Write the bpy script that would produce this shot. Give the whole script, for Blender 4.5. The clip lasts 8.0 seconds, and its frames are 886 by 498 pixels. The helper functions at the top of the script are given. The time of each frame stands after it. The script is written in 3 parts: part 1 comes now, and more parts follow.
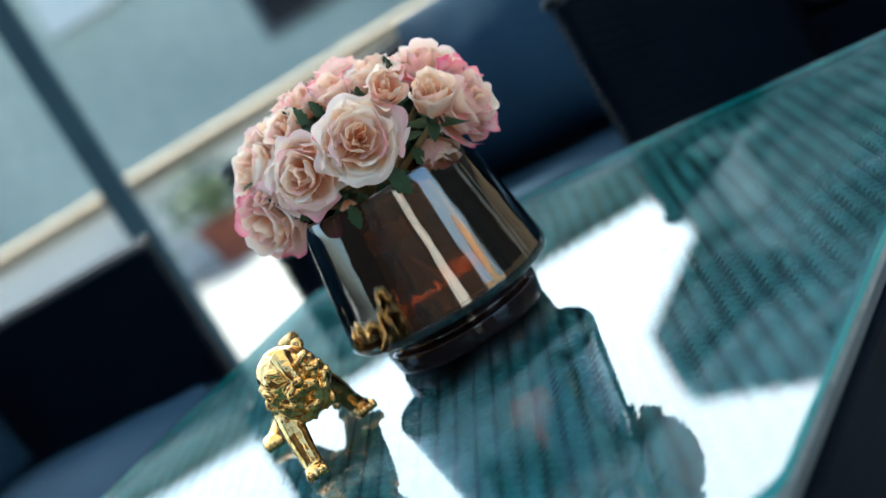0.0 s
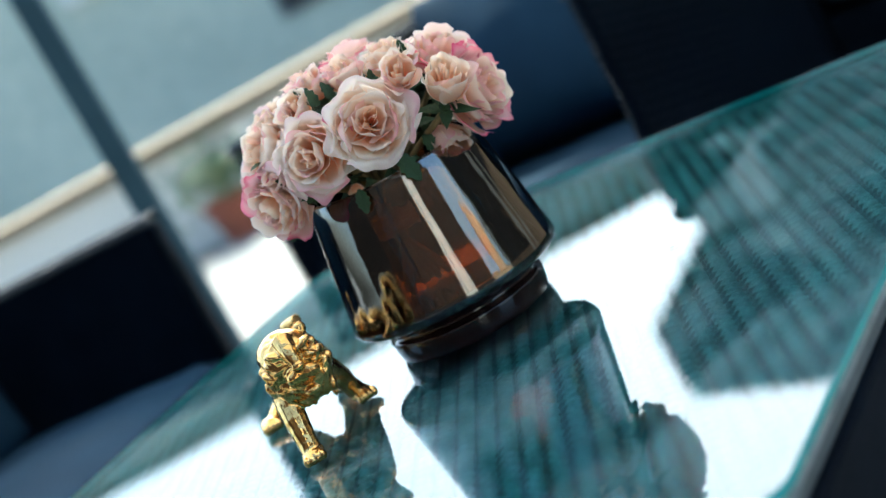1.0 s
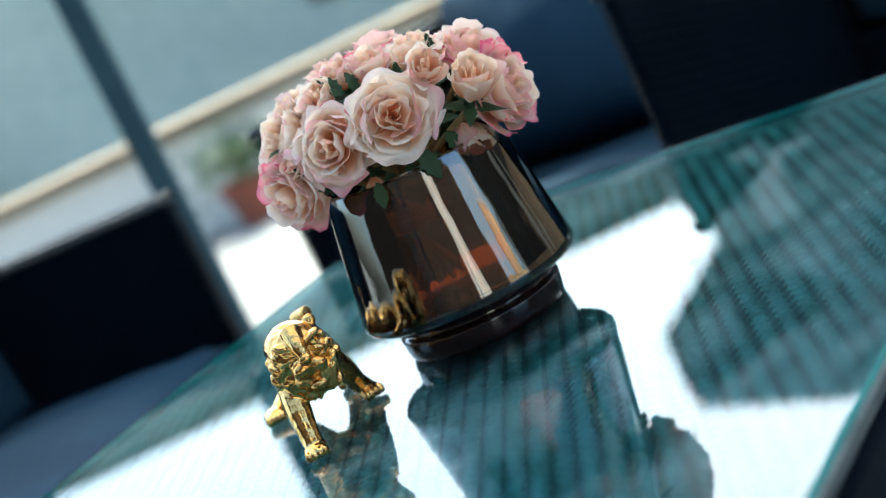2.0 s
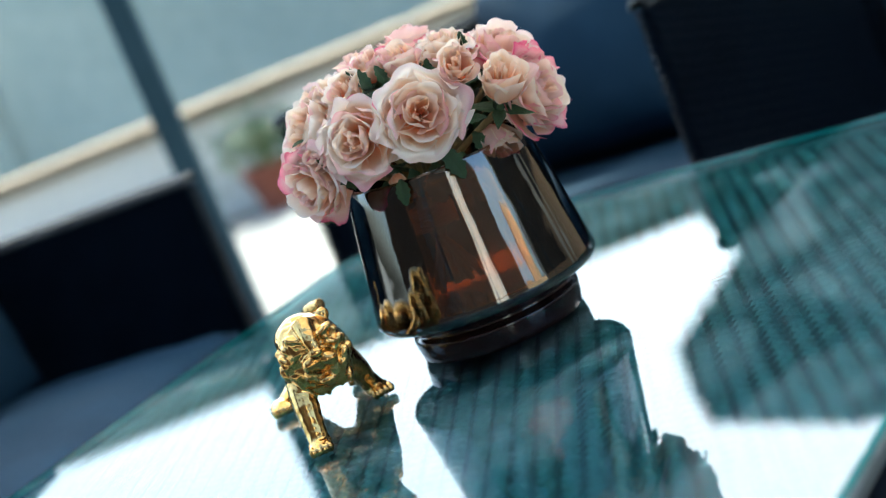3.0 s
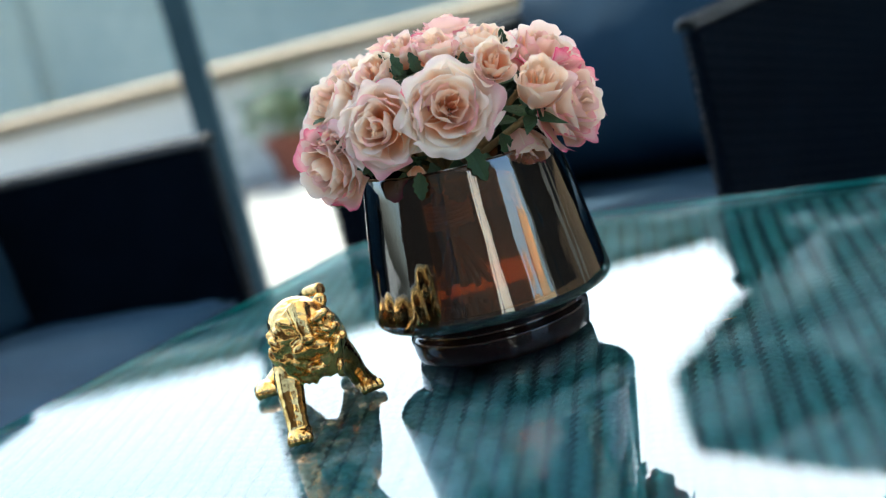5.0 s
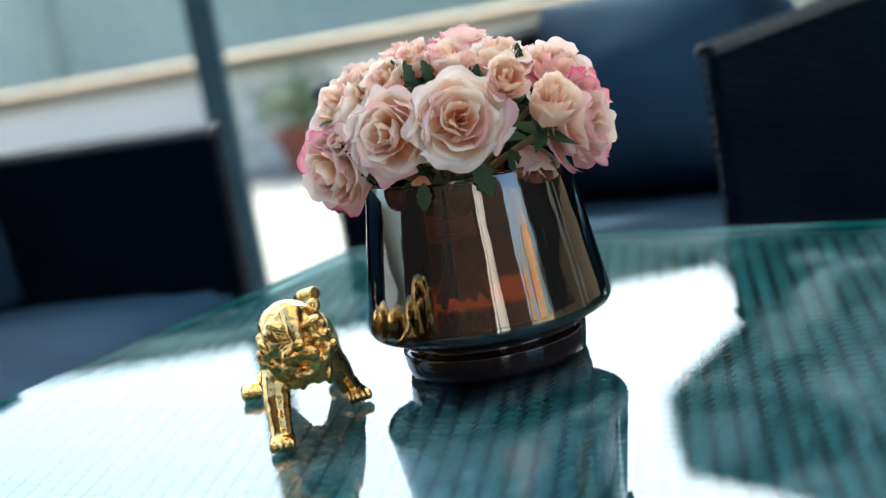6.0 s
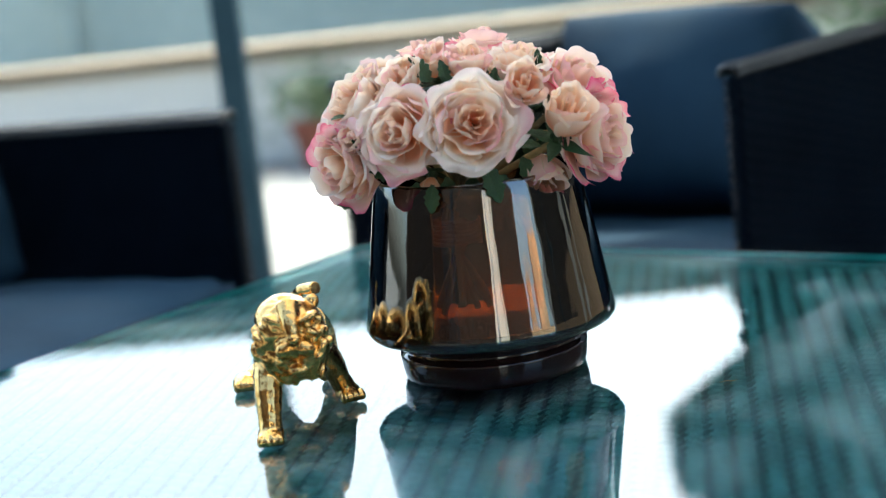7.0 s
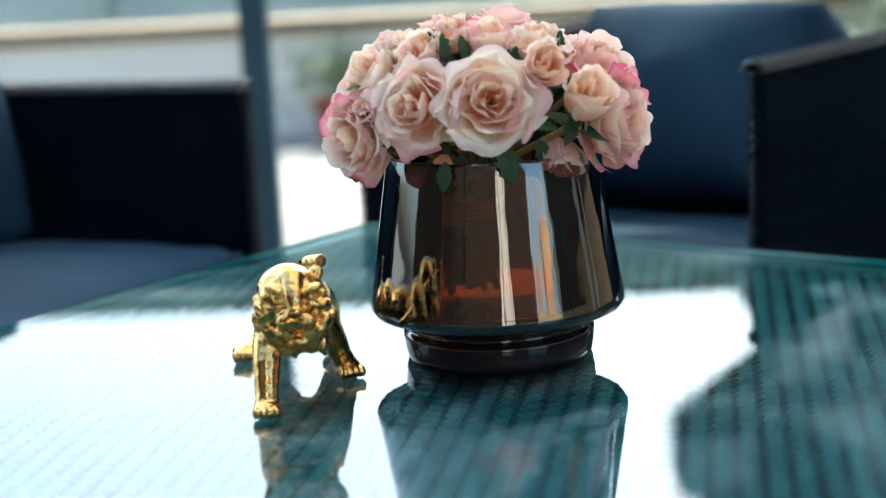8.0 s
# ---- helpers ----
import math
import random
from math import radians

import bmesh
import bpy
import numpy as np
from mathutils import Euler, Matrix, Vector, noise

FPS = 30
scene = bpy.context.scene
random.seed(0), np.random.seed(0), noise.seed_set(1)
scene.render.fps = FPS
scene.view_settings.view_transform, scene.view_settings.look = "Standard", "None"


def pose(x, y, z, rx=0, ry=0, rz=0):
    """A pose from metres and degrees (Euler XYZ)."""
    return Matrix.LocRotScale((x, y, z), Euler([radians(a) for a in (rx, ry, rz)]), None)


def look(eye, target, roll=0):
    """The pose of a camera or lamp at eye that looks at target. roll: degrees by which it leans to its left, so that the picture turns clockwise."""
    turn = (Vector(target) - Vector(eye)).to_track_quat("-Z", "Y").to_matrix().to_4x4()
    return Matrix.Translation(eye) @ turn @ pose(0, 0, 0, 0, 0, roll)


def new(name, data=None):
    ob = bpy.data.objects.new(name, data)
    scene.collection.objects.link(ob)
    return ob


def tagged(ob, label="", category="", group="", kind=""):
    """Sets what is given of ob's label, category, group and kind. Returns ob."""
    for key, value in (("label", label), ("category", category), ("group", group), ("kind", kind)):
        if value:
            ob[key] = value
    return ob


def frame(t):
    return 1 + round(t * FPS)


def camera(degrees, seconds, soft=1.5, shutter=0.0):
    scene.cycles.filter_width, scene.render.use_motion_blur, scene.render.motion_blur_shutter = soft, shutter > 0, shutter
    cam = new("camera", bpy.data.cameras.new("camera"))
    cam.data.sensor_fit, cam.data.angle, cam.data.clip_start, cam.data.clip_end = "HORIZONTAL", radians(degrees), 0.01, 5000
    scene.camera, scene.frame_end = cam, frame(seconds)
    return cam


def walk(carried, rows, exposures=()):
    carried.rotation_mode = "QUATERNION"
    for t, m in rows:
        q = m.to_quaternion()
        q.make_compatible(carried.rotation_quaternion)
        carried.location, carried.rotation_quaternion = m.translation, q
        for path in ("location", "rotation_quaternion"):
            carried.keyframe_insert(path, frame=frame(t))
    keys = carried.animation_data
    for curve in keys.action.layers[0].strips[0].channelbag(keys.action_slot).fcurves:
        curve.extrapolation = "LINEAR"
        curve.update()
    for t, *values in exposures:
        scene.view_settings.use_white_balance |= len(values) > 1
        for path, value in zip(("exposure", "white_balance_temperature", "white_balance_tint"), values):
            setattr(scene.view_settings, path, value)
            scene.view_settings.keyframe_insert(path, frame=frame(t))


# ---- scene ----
cam = camera(30.0, 8.0, soft=1.2)
PATH = [
    (0, (0.024, -1.308, 0.321), (0.009, 0.656, -0.055), -31.2),
    (0.5, (0.024, -1.302, 0.32), (0.001, 0.661, -0.062), -30.1),
    (1, (0.024, -1.293, 0.32), (-0.006, 0.669, -0.067), -29.1),
    (1.5, (0.024, -1.282, 0.32), (-0.014, 0.68, -0.068), -27.6),
    (3, (0.024, -1.256, 0.32), (-0.046, 0.706, -0.06), -22.2),
    (3.5, (0.024, -1.246, 0.32), (-0.053, 0.716, -0.061), -20.5),
    (4, (0.024, -1.236, 0.318), (-0.057, 0.725, -0.064), -18.8),
    (4.5, (0.024, -1.224, 0.317), (-0.06, 0.737, -0.068), -16.7),
    (6, (0.029, -1.191, 0.321), (-0.062, 0.77, -0.062), -10.3),
    (6.5, (0.03, -1.18, 0.319), (-0.065, 0.781, -0.06), -8.4),
    (7, (0.031, -1.173, 0.317), (-0.07, 0.789, -0.06), -6.3),
    (7.5, (0.031, -1.163, 0.313), (-0.078, 0.797, -0.068), -4.6),
    (8, (0.033, -1.155, 0.309), (-0.086, 0.802, -0.084), -3.1),
]
walk(cam, [(t, look(eye, target, roll)) for t, eye, target, roll in PATH], exposures=[(0, 2.56, 6450, -8), (8, 2.60, 6850, -5)])
cam.data.dof.use_dof = True
cam.data.dof.focus_distance = 1.16
cam.data.dof.aperture_fstop = 4.2

# ---------------------------------------------------------------- light
SUN_EL, SUN_AZ = 52.0, 12.0
world = bpy.data.worlds.new("sky")
scene.world = world
world.use_nodes = True
wn = world.node_tree.nodes
sky = wn.new("ShaderNodeTexSky")
sky.sky_type, sky.sun_disc = "NISHITA", False
sky.sun_elevation, sky.sun_rotation = radians(SUN_EL), radians(SUN_AZ)
sky.air_density, sky.dust_density, sky.ozone_density = 0.85, 4.6, 5.0
wn["Background"].inputs["Strength"].default_value = 0.15
world.node_tree.links.new(sky.outputs[0], wn["Background"].inputs["Color"])
sun_data = bpy.data.lights.new("sun", "SUN")
sun_data.energy, sun_data.angle, sun_data.color = 1.7, radians(0.6), (1.0, 0.95, 0.88)
sun = new("sun", sun_data)
az, el = radians(SUN_AZ), radians(SUN_EL)
sun_from = Vector((math.sin(az) * math.cos(el), math.cos(az) * math.cos(el), math.sin(el)))
sun.matrix_world = look(sun_from * 30, (0, 0, 0))


# ---------------------------------------------------------------- materials
def material(name):
    m = bpy.data.materials.new(name)
    m.use_nodes = True
    nt = m.node_tree
    return m, nt, nt.nodes["Principled BSDF"]


def node(nt, kind, **values):
    n = nt.nodes.new(kind)
    for k, v in values.items():
        n.inputs[k].default_value = v
    return n


def ramp(nt, source, stops):
    r = nt.nodes.new("ShaderNodeValToRGB")
    while len(r.color_ramp.elements) < len(stops):
        r.color_ramp.elements.new(0.5)
    for e, (p, c) in zip(r.color_ramp.elements, stops):
        e.position, e.color = p, (*c, 1)
    nt.links.new(source, r.inputs[0])
    return r


def noise_of(nt, scale, detail=4.0, space="Object"):
    tc = nt.nodes.new("ShaderNodeTexCoord")
    n = node(nt, "ShaderNodeTexNoise", Scale=scale, Detail=detail)
    nt.links.new(tc.outputs[space], n.inputs["Vector"])
    return n


def bump(nt, source, bsdf, strength, distance):
    b = node(nt, "ShaderNodeBump", Strength=strength, Distance=distance)
    nt.links.new(source, b.inputs["Height"])
    nt.links.new(b.outputs[0], bsdf.inputs["Normal"])
    return b


def rough_paint(name, low, high, rough=0.8, scale=3.0, fine=60.0, strength=0.3, distance=0.01, metallic=0.0):
    """A surface with stains at a large scale and grain at a small one."""
    m, nt, p = material(name)
    big, small = noise_of(nt, scale), noise_of(nt, fine)
    mix = node(nt, "ShaderNodeMath")
    mix.operation = "MULTIPLY_ADD"
    nt.links.new(small.outputs[0], mix.inputs[0])
    mix.inputs[1].default_value = 0.45
    nt.links.new(big.outputs[0], mix.inputs[2])
    r = ramp(nt, mix.outputs[0], [(0.45, low), (0.95, high)])
    nt.links.new(r.outputs[0], p.inputs["Base Color"])
    p.inputs["Roughness"].default_value = rough
    p.inputs["Metallic"].default_value = metallic
    bump(nt, small.outputs[0], p, strength, distance)
    return m


def petal_material(name, low, high):
    m, nt, p = material(name)
    uv = nt.nodes.new("ShaderNodeUVMap")
    sep = nt.nodes.new("ShaderNodeSeparateXYZ")
    nt.links.new(uv.outputs[0], sep.inputs[0])
    info = nt.nodes.new("ShaderNodeObjectInfo")
    n = noise_of(nt, 35.0, 3.0)
    # edge pinkness rises towards the tip, more on some petals than on others
    add = node(nt, "ShaderNodeMath"); add.operation = "MULTIPLY_ADD"
    nt.links.new(n.outputs[0], add.inputs[0]); add.inputs[1].default_value = 0.16
    nt.links.new(sep.outputs[1], add.inputs[2])
    tint = ramp(nt, add.outputs[0], [(0.10, (0.90, 0.28, 0.10)), (0.34, (0.95, 0.50, 0.27)), (0.58, (0.96, 0.73, 0.54)), (0.84, (0.97, 0.88, 0.77)), (1.0, (0.96, 0.80, 0.73))])
    pink = ramp(nt, add.outputs[0], [(0.2, (0.93, 0.55, 0.38)), (0.60, (0.95, 0.70, 0.62)), (0.82, (0.93, 0.50, 0.52)), (1.0, (0.88, 0.11, 0.26))])
    pick = ramp(nt, info.outputs["Random"], [(low, (0, 0, 0)), (high, (1, 1, 1))])
    mix = nt.nodes.new("ShaderNodeMix"); mix.data_type = "RGBA"
    nt.links.new(pick.outputs[0], mix.inputs[0])
    nt.links.new(tint.outputs[0], mix.inputs[6]); nt.links.new(pink.outputs[0], mix.inputs[7])
    nt.links.new(mix.outputs[2], p.inputs["Base Color"])
    p.inputs["Roughness"].default_value = 0.65
    p.inputs["Sheen Weight"].default_value = 0.15
    weave = noise_of(nt, 900.0, 2.0)
    bump(nt, weave.outputs[0], p, 0.12, 0.0006)
    tr = nt.nodes.new("ShaderNodeBsdfTranslucent")
    nt.links.new(mix.outputs[2], tr.inputs[0])
    ms = node(nt, "ShaderNodeMixShader", Fac=0.42)
    nt.links.new(p.outputs[0], ms.inputs[1]); nt.links.new(tr.outputs[0], ms.inputs[2])
    nt.links.new(ms.outputs[0], nt.nodes["Material Output"].inputs[0])
    return m


def clear_glass(name, tint, ior, rough=0.0):
    """Thin glass: what lies behind shows through the tint, the gloss follows the angle."""
    m, nt, p = material(name)
    nt.nodes.remove(p)
    t = nt.nodes.new("ShaderNodeBsdfTransparent"); t.inputs[0].default_value = (*tint, 1)
    g = node(nt, "ShaderNodeBsdfGlossy", Roughness=rough)
    f = node(nt, "ShaderNodeFresnel", IOR=ior)
    ms = nt.nodes.new("ShaderNodeMixShader")
    nt.links.new(f.outputs[0], ms.inputs[0]); nt.links.new(t.outputs[0], ms.inputs[1]); nt.links.new(g.outputs[0], ms.inputs[2])
    nt.links.new(ms.outputs[0], nt.nodes["Material Output"].inputs[0])
    return m, nt, g


def leaf_material(name, low, high):
    m, nt, p = material(name)
    n = noise_of(nt, 40.0)
    r = ramp(nt, n.outputs[0], [(0.3, low), (0.7, high)])
    nt.links.new(r.outputs[0], p.inputs["Base Color"])
    p.inputs["Roughness"].default_value = 0.5
    bump(nt, n.outputs[0], p, 0.4, 0.002)
    return m


PETAL = petal_material("silk_petal", 0.74, 1.0)
PINK_PETAL = petal_material("pink_silk_petal", 0.25, 0.80)
LEAF = leaf_material("silk_leaf", (0.006, 0.028, 0.010), (0.030, 0.085, 0.022))
STEM = rough_paint("wrapped_stem", (0.13, 0.095, 0.035), (0.36, 0.27, 0.12), 0.7, 30, 300, 0.5, 0.001)
TWINE = rough_paint("twine", (0.26, 0.14, 0.06), (0.52, 0.32, 0.16), 0.8, 60, 600, 0.8, 0.001)
VASE, _nt, _g = clear_glass("amber_vase_glass", (0.61, 0.345, 0.165), 2.15, 0.02)
_g.inputs[0].default_value = (1.0, 1.0, 1.0, 1)
# the blown wall is not quite even
_tc = _nt.nodes.new("ShaderNodeTexCoord")
_map = _nt.nodes.new("ShaderNodeMapping")
_map.inputs["Scale"].default_value = (60, 60, 9)
_uneven = node(_nt, "ShaderNodeTexNoise", Scale=1.0, Detail=2.0)
_nt.links.new(_tc.outputs["Object"], _map.inputs[0])
_nt.links.new(_map.outputs[0], _uneven.inputs["Vector"])
bump(_nt, _uneven.outputs[0], _g, 0.10, 0.004)
BASE_GLASS, _nt, _p = material("dark_base_glass")
_p.inputs["Base Color"].default_value, _p.inputs["Roughness"].default_value = (0.012, 0.005, 0.005, 1), 0.05
_p.inputs["Specular IOR Level"].default_value = 0.5
TABLE_GLASS, _nt, _g = clear_glass("table_glass", (0.62, 0.93, 0.97), 1.55, 0.0)
# faint wiping marks on the glass
_nt = TABLE_GLASS.node_tree
_wipe = noise_of(_nt, 5.0, 5.0)
_wipe.inputs["Distortion"].default_value = 2.5
_mark = ramp(_nt, _wipe.outputs[0], [(0.45, (0.0, 0.0, 0.0)), (0.72, (0.09, 0.09, 0.09))])
_dust = _nt.nodes.new("ShaderNodeBsdfDiffuse")
_dust.inputs[0].default_value = (0.62, 0.80, 0.82, 1)
_film = _nt.nodes.new("ShaderNodeMixShader")
_out = _nt.nodes["Material Output"]
_nt.links.new(_mark.outputs[0], _film.inputs[0])
_nt.links.new(_out.inputs[0].links[0].from_socket, _film.inputs[1])
_nt.links.new(_dust.outputs[0], _film.inputs[2])
_nt.links.new(_film.outputs[0], _out.inputs[0])
GLASS_EDGE, _nt, _p = material("glass_edge")
_p.inputs["Base Color"].default_value, _p.inputs["Roughness"].default_value = (0.05, 0.36, 0.35, 1), 0.12
GOLD = rough_paint("polished_gold", (0.52, 0.25, 0.065), (0.95, 0.61, 0.23), 0.14, 60, 420, 0.16, 0.0012, 1.0)
RATTAN = rough_paint("black_rattan", (0.0020, 0.0042, 0.0085), (0.0045, 0.0085, 0.0155), 0.5, 20, 300, 0.4, 0.001)
TABLE_RATTAN = rough_paint("grey_rattan", (0.10, 0.135, 0.135), (0.32, 0.37, 0.36), 0.5, 25, 300, 0.4, 0.001)
WEAVE_BACK = rough_paint("dark_strand", (0.075, 0.090, 0.092), (0.135, 0.152, 0.154), 0.7, 25, 300)
# paler, glossier copy of the black rattan, for light glinting on the arm tops
ARM_CAP = rough_paint("glinting_rattan_cap", (0.003, 0.005, 0.007), (0.010, 0.014, 0.018), 0.38, 20, 300, 0.4, 0.001)
RATTAN.node_tree.nodes["Principled BSDF"].inputs["Specular IOR Level"].default_value = 0.03
ARM_CAP.node_tree.nodes["Principled BSDF"].inputs["Specular IOR Level"].default_value = 0.40
CUSHION = rough_paint("navy_fabric", (0.0065, 0.021, 0.041), (0.015, 0.042, 0.076), 0.9, 6, 500, 0.5, 0.001)
CUSHION.node_tree.nodes["Principled BSDF"].inputs["Specular IOR Level"].default_value = 0.1
POLE = rough_paint("painted_steel", (0.012, 0.034, 0.050), (0.026, 0.058, 0.080), 0.6, 5, 150, 0.15, 0.001)
POLE.node_tree.nodes["Principled BSDF"].inputs["Specular IOR Level"].default_value = 0.15
WHITE_WALL = rough_paint("white_render", (0.52, 0.51, 0.46), (0.68, 0.67, 0.61), 0.9, 0.8, 40, 0.3, 0.004)
COPING = rough_paint("tan_coping", (0.16, 0.12, 0.075), (0.25, 0.195, 0.13), 0.85, 2, 40, 0.3, 0.004)
GREY_WALL = rough_paint("weathered_render", (0.28, 0.32, 0.27), (0.54, 0.56, 0.45), 0.95, 0.7, 12, 0.4, 0.01)
# grey lowered to keep the unseen house dim in the table's reflection
DIM_HOUSE_WALL = rough_paint("dimmed_house_wall", (0.075, 0.085, 0.085), (0.14, 0.15, 0.145), 0.95, 0.7, 12, 0.4, 0.01)
ROOF = rough_paint("slate_roof", (0.06, 0.07, 0.075), (0.12, 0.13, 0.13), 0.8, 1.5, 20, 0.5, 0.01)
PAVING = rough_paint("pale_paving", (0.16, 0.155, 0.145), (0.23, 0.225, 0.21), 0.85, 0.9, 30, 0.3, 0.004)
JOINT = rough_paint("paving_joint", (0.15, 0.15, 0.14), (0.21, 0.21, 0.20), 0.95, 2, 60)
TERRACOTTA = rough_paint("terracotta", (0.16, 0.045, 0.025), (0.28, 0.085, 0.05), 0.8, 8, 90)
SHRUB = leaf_material("shrub_leaf", (0.02, 0.05, 0.012), (0.06, 0.125, 0.035))
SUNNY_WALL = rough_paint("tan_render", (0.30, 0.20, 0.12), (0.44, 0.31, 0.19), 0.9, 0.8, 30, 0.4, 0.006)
DARK_PANE, _nt, _p = material("dark_pane")
_p.inputs["Base Color"].default_value, _p.inputs["Roughness"].default_value = (0.015, 0.018, 0.022, 1), 0.1
# brown taken near black so the unseen walls reflect dimly in the vase
DIMMED_WALL = rough_paint("dimmed_brown_wall", (0.007, 0.0038, 0.0026), (0.020, 0.0110, 0.0065), 0.9, 0.8, 20, 0.4, 0.01)
SIDE_WALL = rough_paint("brown_grey_render", (0.040, 0.032, 0.026), (0.085, 0.068, 0.055), 0.9, 0.8, 20, 0.4, 0.01)
CANVAS = rough_paint("canopy_canvas", (0.60, 0.60, 0.58), (0.74, 0.74, 0.71), 0.9, 3, 200)
_nt = CANVAS.node_tree
_tr = _nt.nodes.new("ShaderNodeBsdfTranslucent")
_tr.inputs[0].default_value = (0.62, 0.60, 0.56, 1)
_ms = node(_nt, "ShaderNodeMixShader", Fac=0.45)
_nt.links.new(_nt.nodes["Principled BSDF"].outputs[0], _ms.inputs[1])
_nt.links.new(_tr.outputs[0], _ms.inputs[2])
_nt.links.new(_ms.outputs[0], _nt.nodes["Material Output"].inputs[0])


# ---------------------------------------------------------------- building helpers
def mesh_of(name, bm, mat, smooth=False):
    me = bpy.data.meshes.new(name)
    bm.normal_update()
    bm.to_mesh(me)
    bm.free()
    if mat:
        me.materials.append(mat)
    if smooth:
        for f in me.polygons:
            f.use_smooth = True
    return me


def part(name, bm, mat, parent=None, label="", smooth=False):
    ob = new(name, bm if isinstance(bm, bpy.types.Mesh) else mesh_of(name, bm, mat, smooth))
    if parent:
        ob.parent = parent
    if label:
        ob["label"] = label
    return ob


def empty(name, m=None):
    ob = new(name)
    ob.empty_display_size = 0.05
    if m:
        ob.matrix_world = m
    return ob


def box(bm, x0, y0, z0, x1, y1, z1, bevel=0.0, segments=2):
    made = bmesh.ops.create_cube(bm, size=1.0)["verts"]
    for v in made:
        v.co = Vector((x0 + (v.co.x + 0.5) * (x1 - x0), y0 + (v.co.y + 0.5) * (y1 - y0), z0 + (v.co.z + 0.5) * (z1 - z0)))
    if bevel:
        edges = list({e for v in made for e in v.link_edges})
        bmesh.ops.bevel(bm, geom=edges, offset=bevel, segments=segments, affect="EDGES", profile=0.5)
    return bm


def boxed(*args, **kw):
    return box(bmesh.new(), *args, **kw)


def lathe(profile, steps=64, closed=False):
    """A turned body from (radius, height) pairs."""
    bm = bmesh.new()
    rings = []
    for r, z in profile:
        if r < 1e-6:
            rings.append([bm.verts.new((0, 0, z))])
        else:
            rings.append([bm.verts.new((r * math.cos(2 * math.pi * i / steps), r * math.sin(2 * math.pi * i / steps), z)) for i in range(steps)])
    for a, b in zip(rings, rings[1:]):
        for i in range(steps):
            j = (i + 1) % steps
            if len(a) == 1 and len(b) == 1:
                continue
            if len(a) == 1:
                bm.faces.new((a[0], b[j], b[i]))
            elif len(b) == 1:
                bm.faces.new((a[i], a[j], b[0]))
            else:
                bm.faces.new((a[i], a[j], b[j], b[i]))
    return bm


def tube(bm, points, radii, sides=8):
    """A tapering tube along points."""
    pts = [Vector(p) for p in points]
    rings = []
    for i, p in enumerate(pts):
        d = (pts[min(i + 1, len(pts) - 1)] - pts[max(i - 1, 0)]).normalized()
        a = d.orthogonal().normalized() if i == 0 else (rings_a - d * rings_a.dot(d)).normalized()
        rings_a = a
        b = d.cross(a)
        r = radii[i] if isinstance(radii, (list, tuple)) else radii
        rings.append([bm.verts.new(p + r * (a * math.cos(2 * math.pi * k / sides) + b * math.sin(2 * math.pi * k / sides))) for k in range(sides)])
    for a, b in zip(rings, rings[1:]):
        for k in range(sides):
            bm.faces.new((a[k], a[(k + 1) % sides], b[(k + 1) % sides], b[k]))
    bm.faces.new(rings[0][::-1])
    bm.faces.new(rings[-1])
    return bm


def smoothed(points, n=8):
    """Points of a smooth curve through the given ones."""
    pts = [Vector(p) for p in points]
    out = []
    for i in range(len(pts) - 1):
        p0, p1, p2, p3 = pts[max(i - 1, 0)], pts[i], pts[i + 1], pts[min(i + 2, len(pts) - 1)]
        for k in range(n):
            t = k / n
            out.append(0.5 * ((2 * p1) + (p2 - p0) * t + (2 * p0 - 5 * p1 + 4 * p2 - p3) * t * t + (3 * p1 - p0 - 3 * p2 + p3) * t ** 3))
    return out + [pts[-1]]


# ---------------------------------------------------------------- the ground and the setting
GROUND = -0.43
T = pose(0, 0, 0, 0, 0, -33)          # the table's own axes: x along its far edge, y away from the camera

bm = bmesh.new()
bmesh.ops.create_grid(bm, x_segments=40, y_segments=40, size=60)
ground = part("ground", bm, JOINT)
ground.location = (0, 0, GROUND - 0.012)
tagged(ground, "pale stone terrace ground in bright sun", "ground", kind="structure")

slab = mesh_of("paving_slab", boxed(-0.296, -0.296, -0.012, 0.296, 0.296, 0.0, bevel=0.004, segments=1), PAVING)
for i in range(-8, 8):
    for j in range(0, 11):
        ob = part("paving_slab", slab, None, ground)
        ob.location = (i * 0.6 + 0.1, j * 0.6 - 1.6, 0.012 + 0.001 * math.sin(i * 7.1 + j * 3.3))

WALL_Y = 4.65
low_wall = part("wall_low", boxed(-9, WALL_Y, GROUND, 9, WALL_Y + 0.22, -0.062, bevel=0.006), WHITE_WALL)
tagged(low_wall, "low white rendered terrace wall with tan coping", "wall", kind="structure")
for k in range(-9, 9):
    part("coping_stone", boxed(k * 1.0 + 0.004, WALL_Y - 0.03, -0.060, k * 1.0 + 0.996, WALL_Y + 0.25, -0.012, bevel=0.006), COPING, low_wall)

# weathered wall of the building across the way, with a dark window
FAR_Y = 9.0
far = empty("neighbour_building", pose(0, FAR_Y, GROUND))
tagged(far, "weathered grey rendered building with a dark window", "building")
part("wall", boxed(-14, 0, 0, 1.20, 3.0, 2.45), GREY_WALL, far)
part("roof_edge", boxed(-14, -0.08, 2.45, 1.20, 3.1, 2.50, bevel=0.01), COPING, far)
w = part("window", boxed(-0.30, -0.03, 0.46, 0.50, 0.02, 1.75, bevel=0.01), ROOF, far, "dark window in the wall")
part("pane", boxed(-0.25, -0.036, 0.51, 0.08, -0.031, 1.70), DARK_PANE, w)
part("pane", boxed(0.12, -0.036, 0.51, 0.45, -0.031, 1.70), DARK_PANE, w)
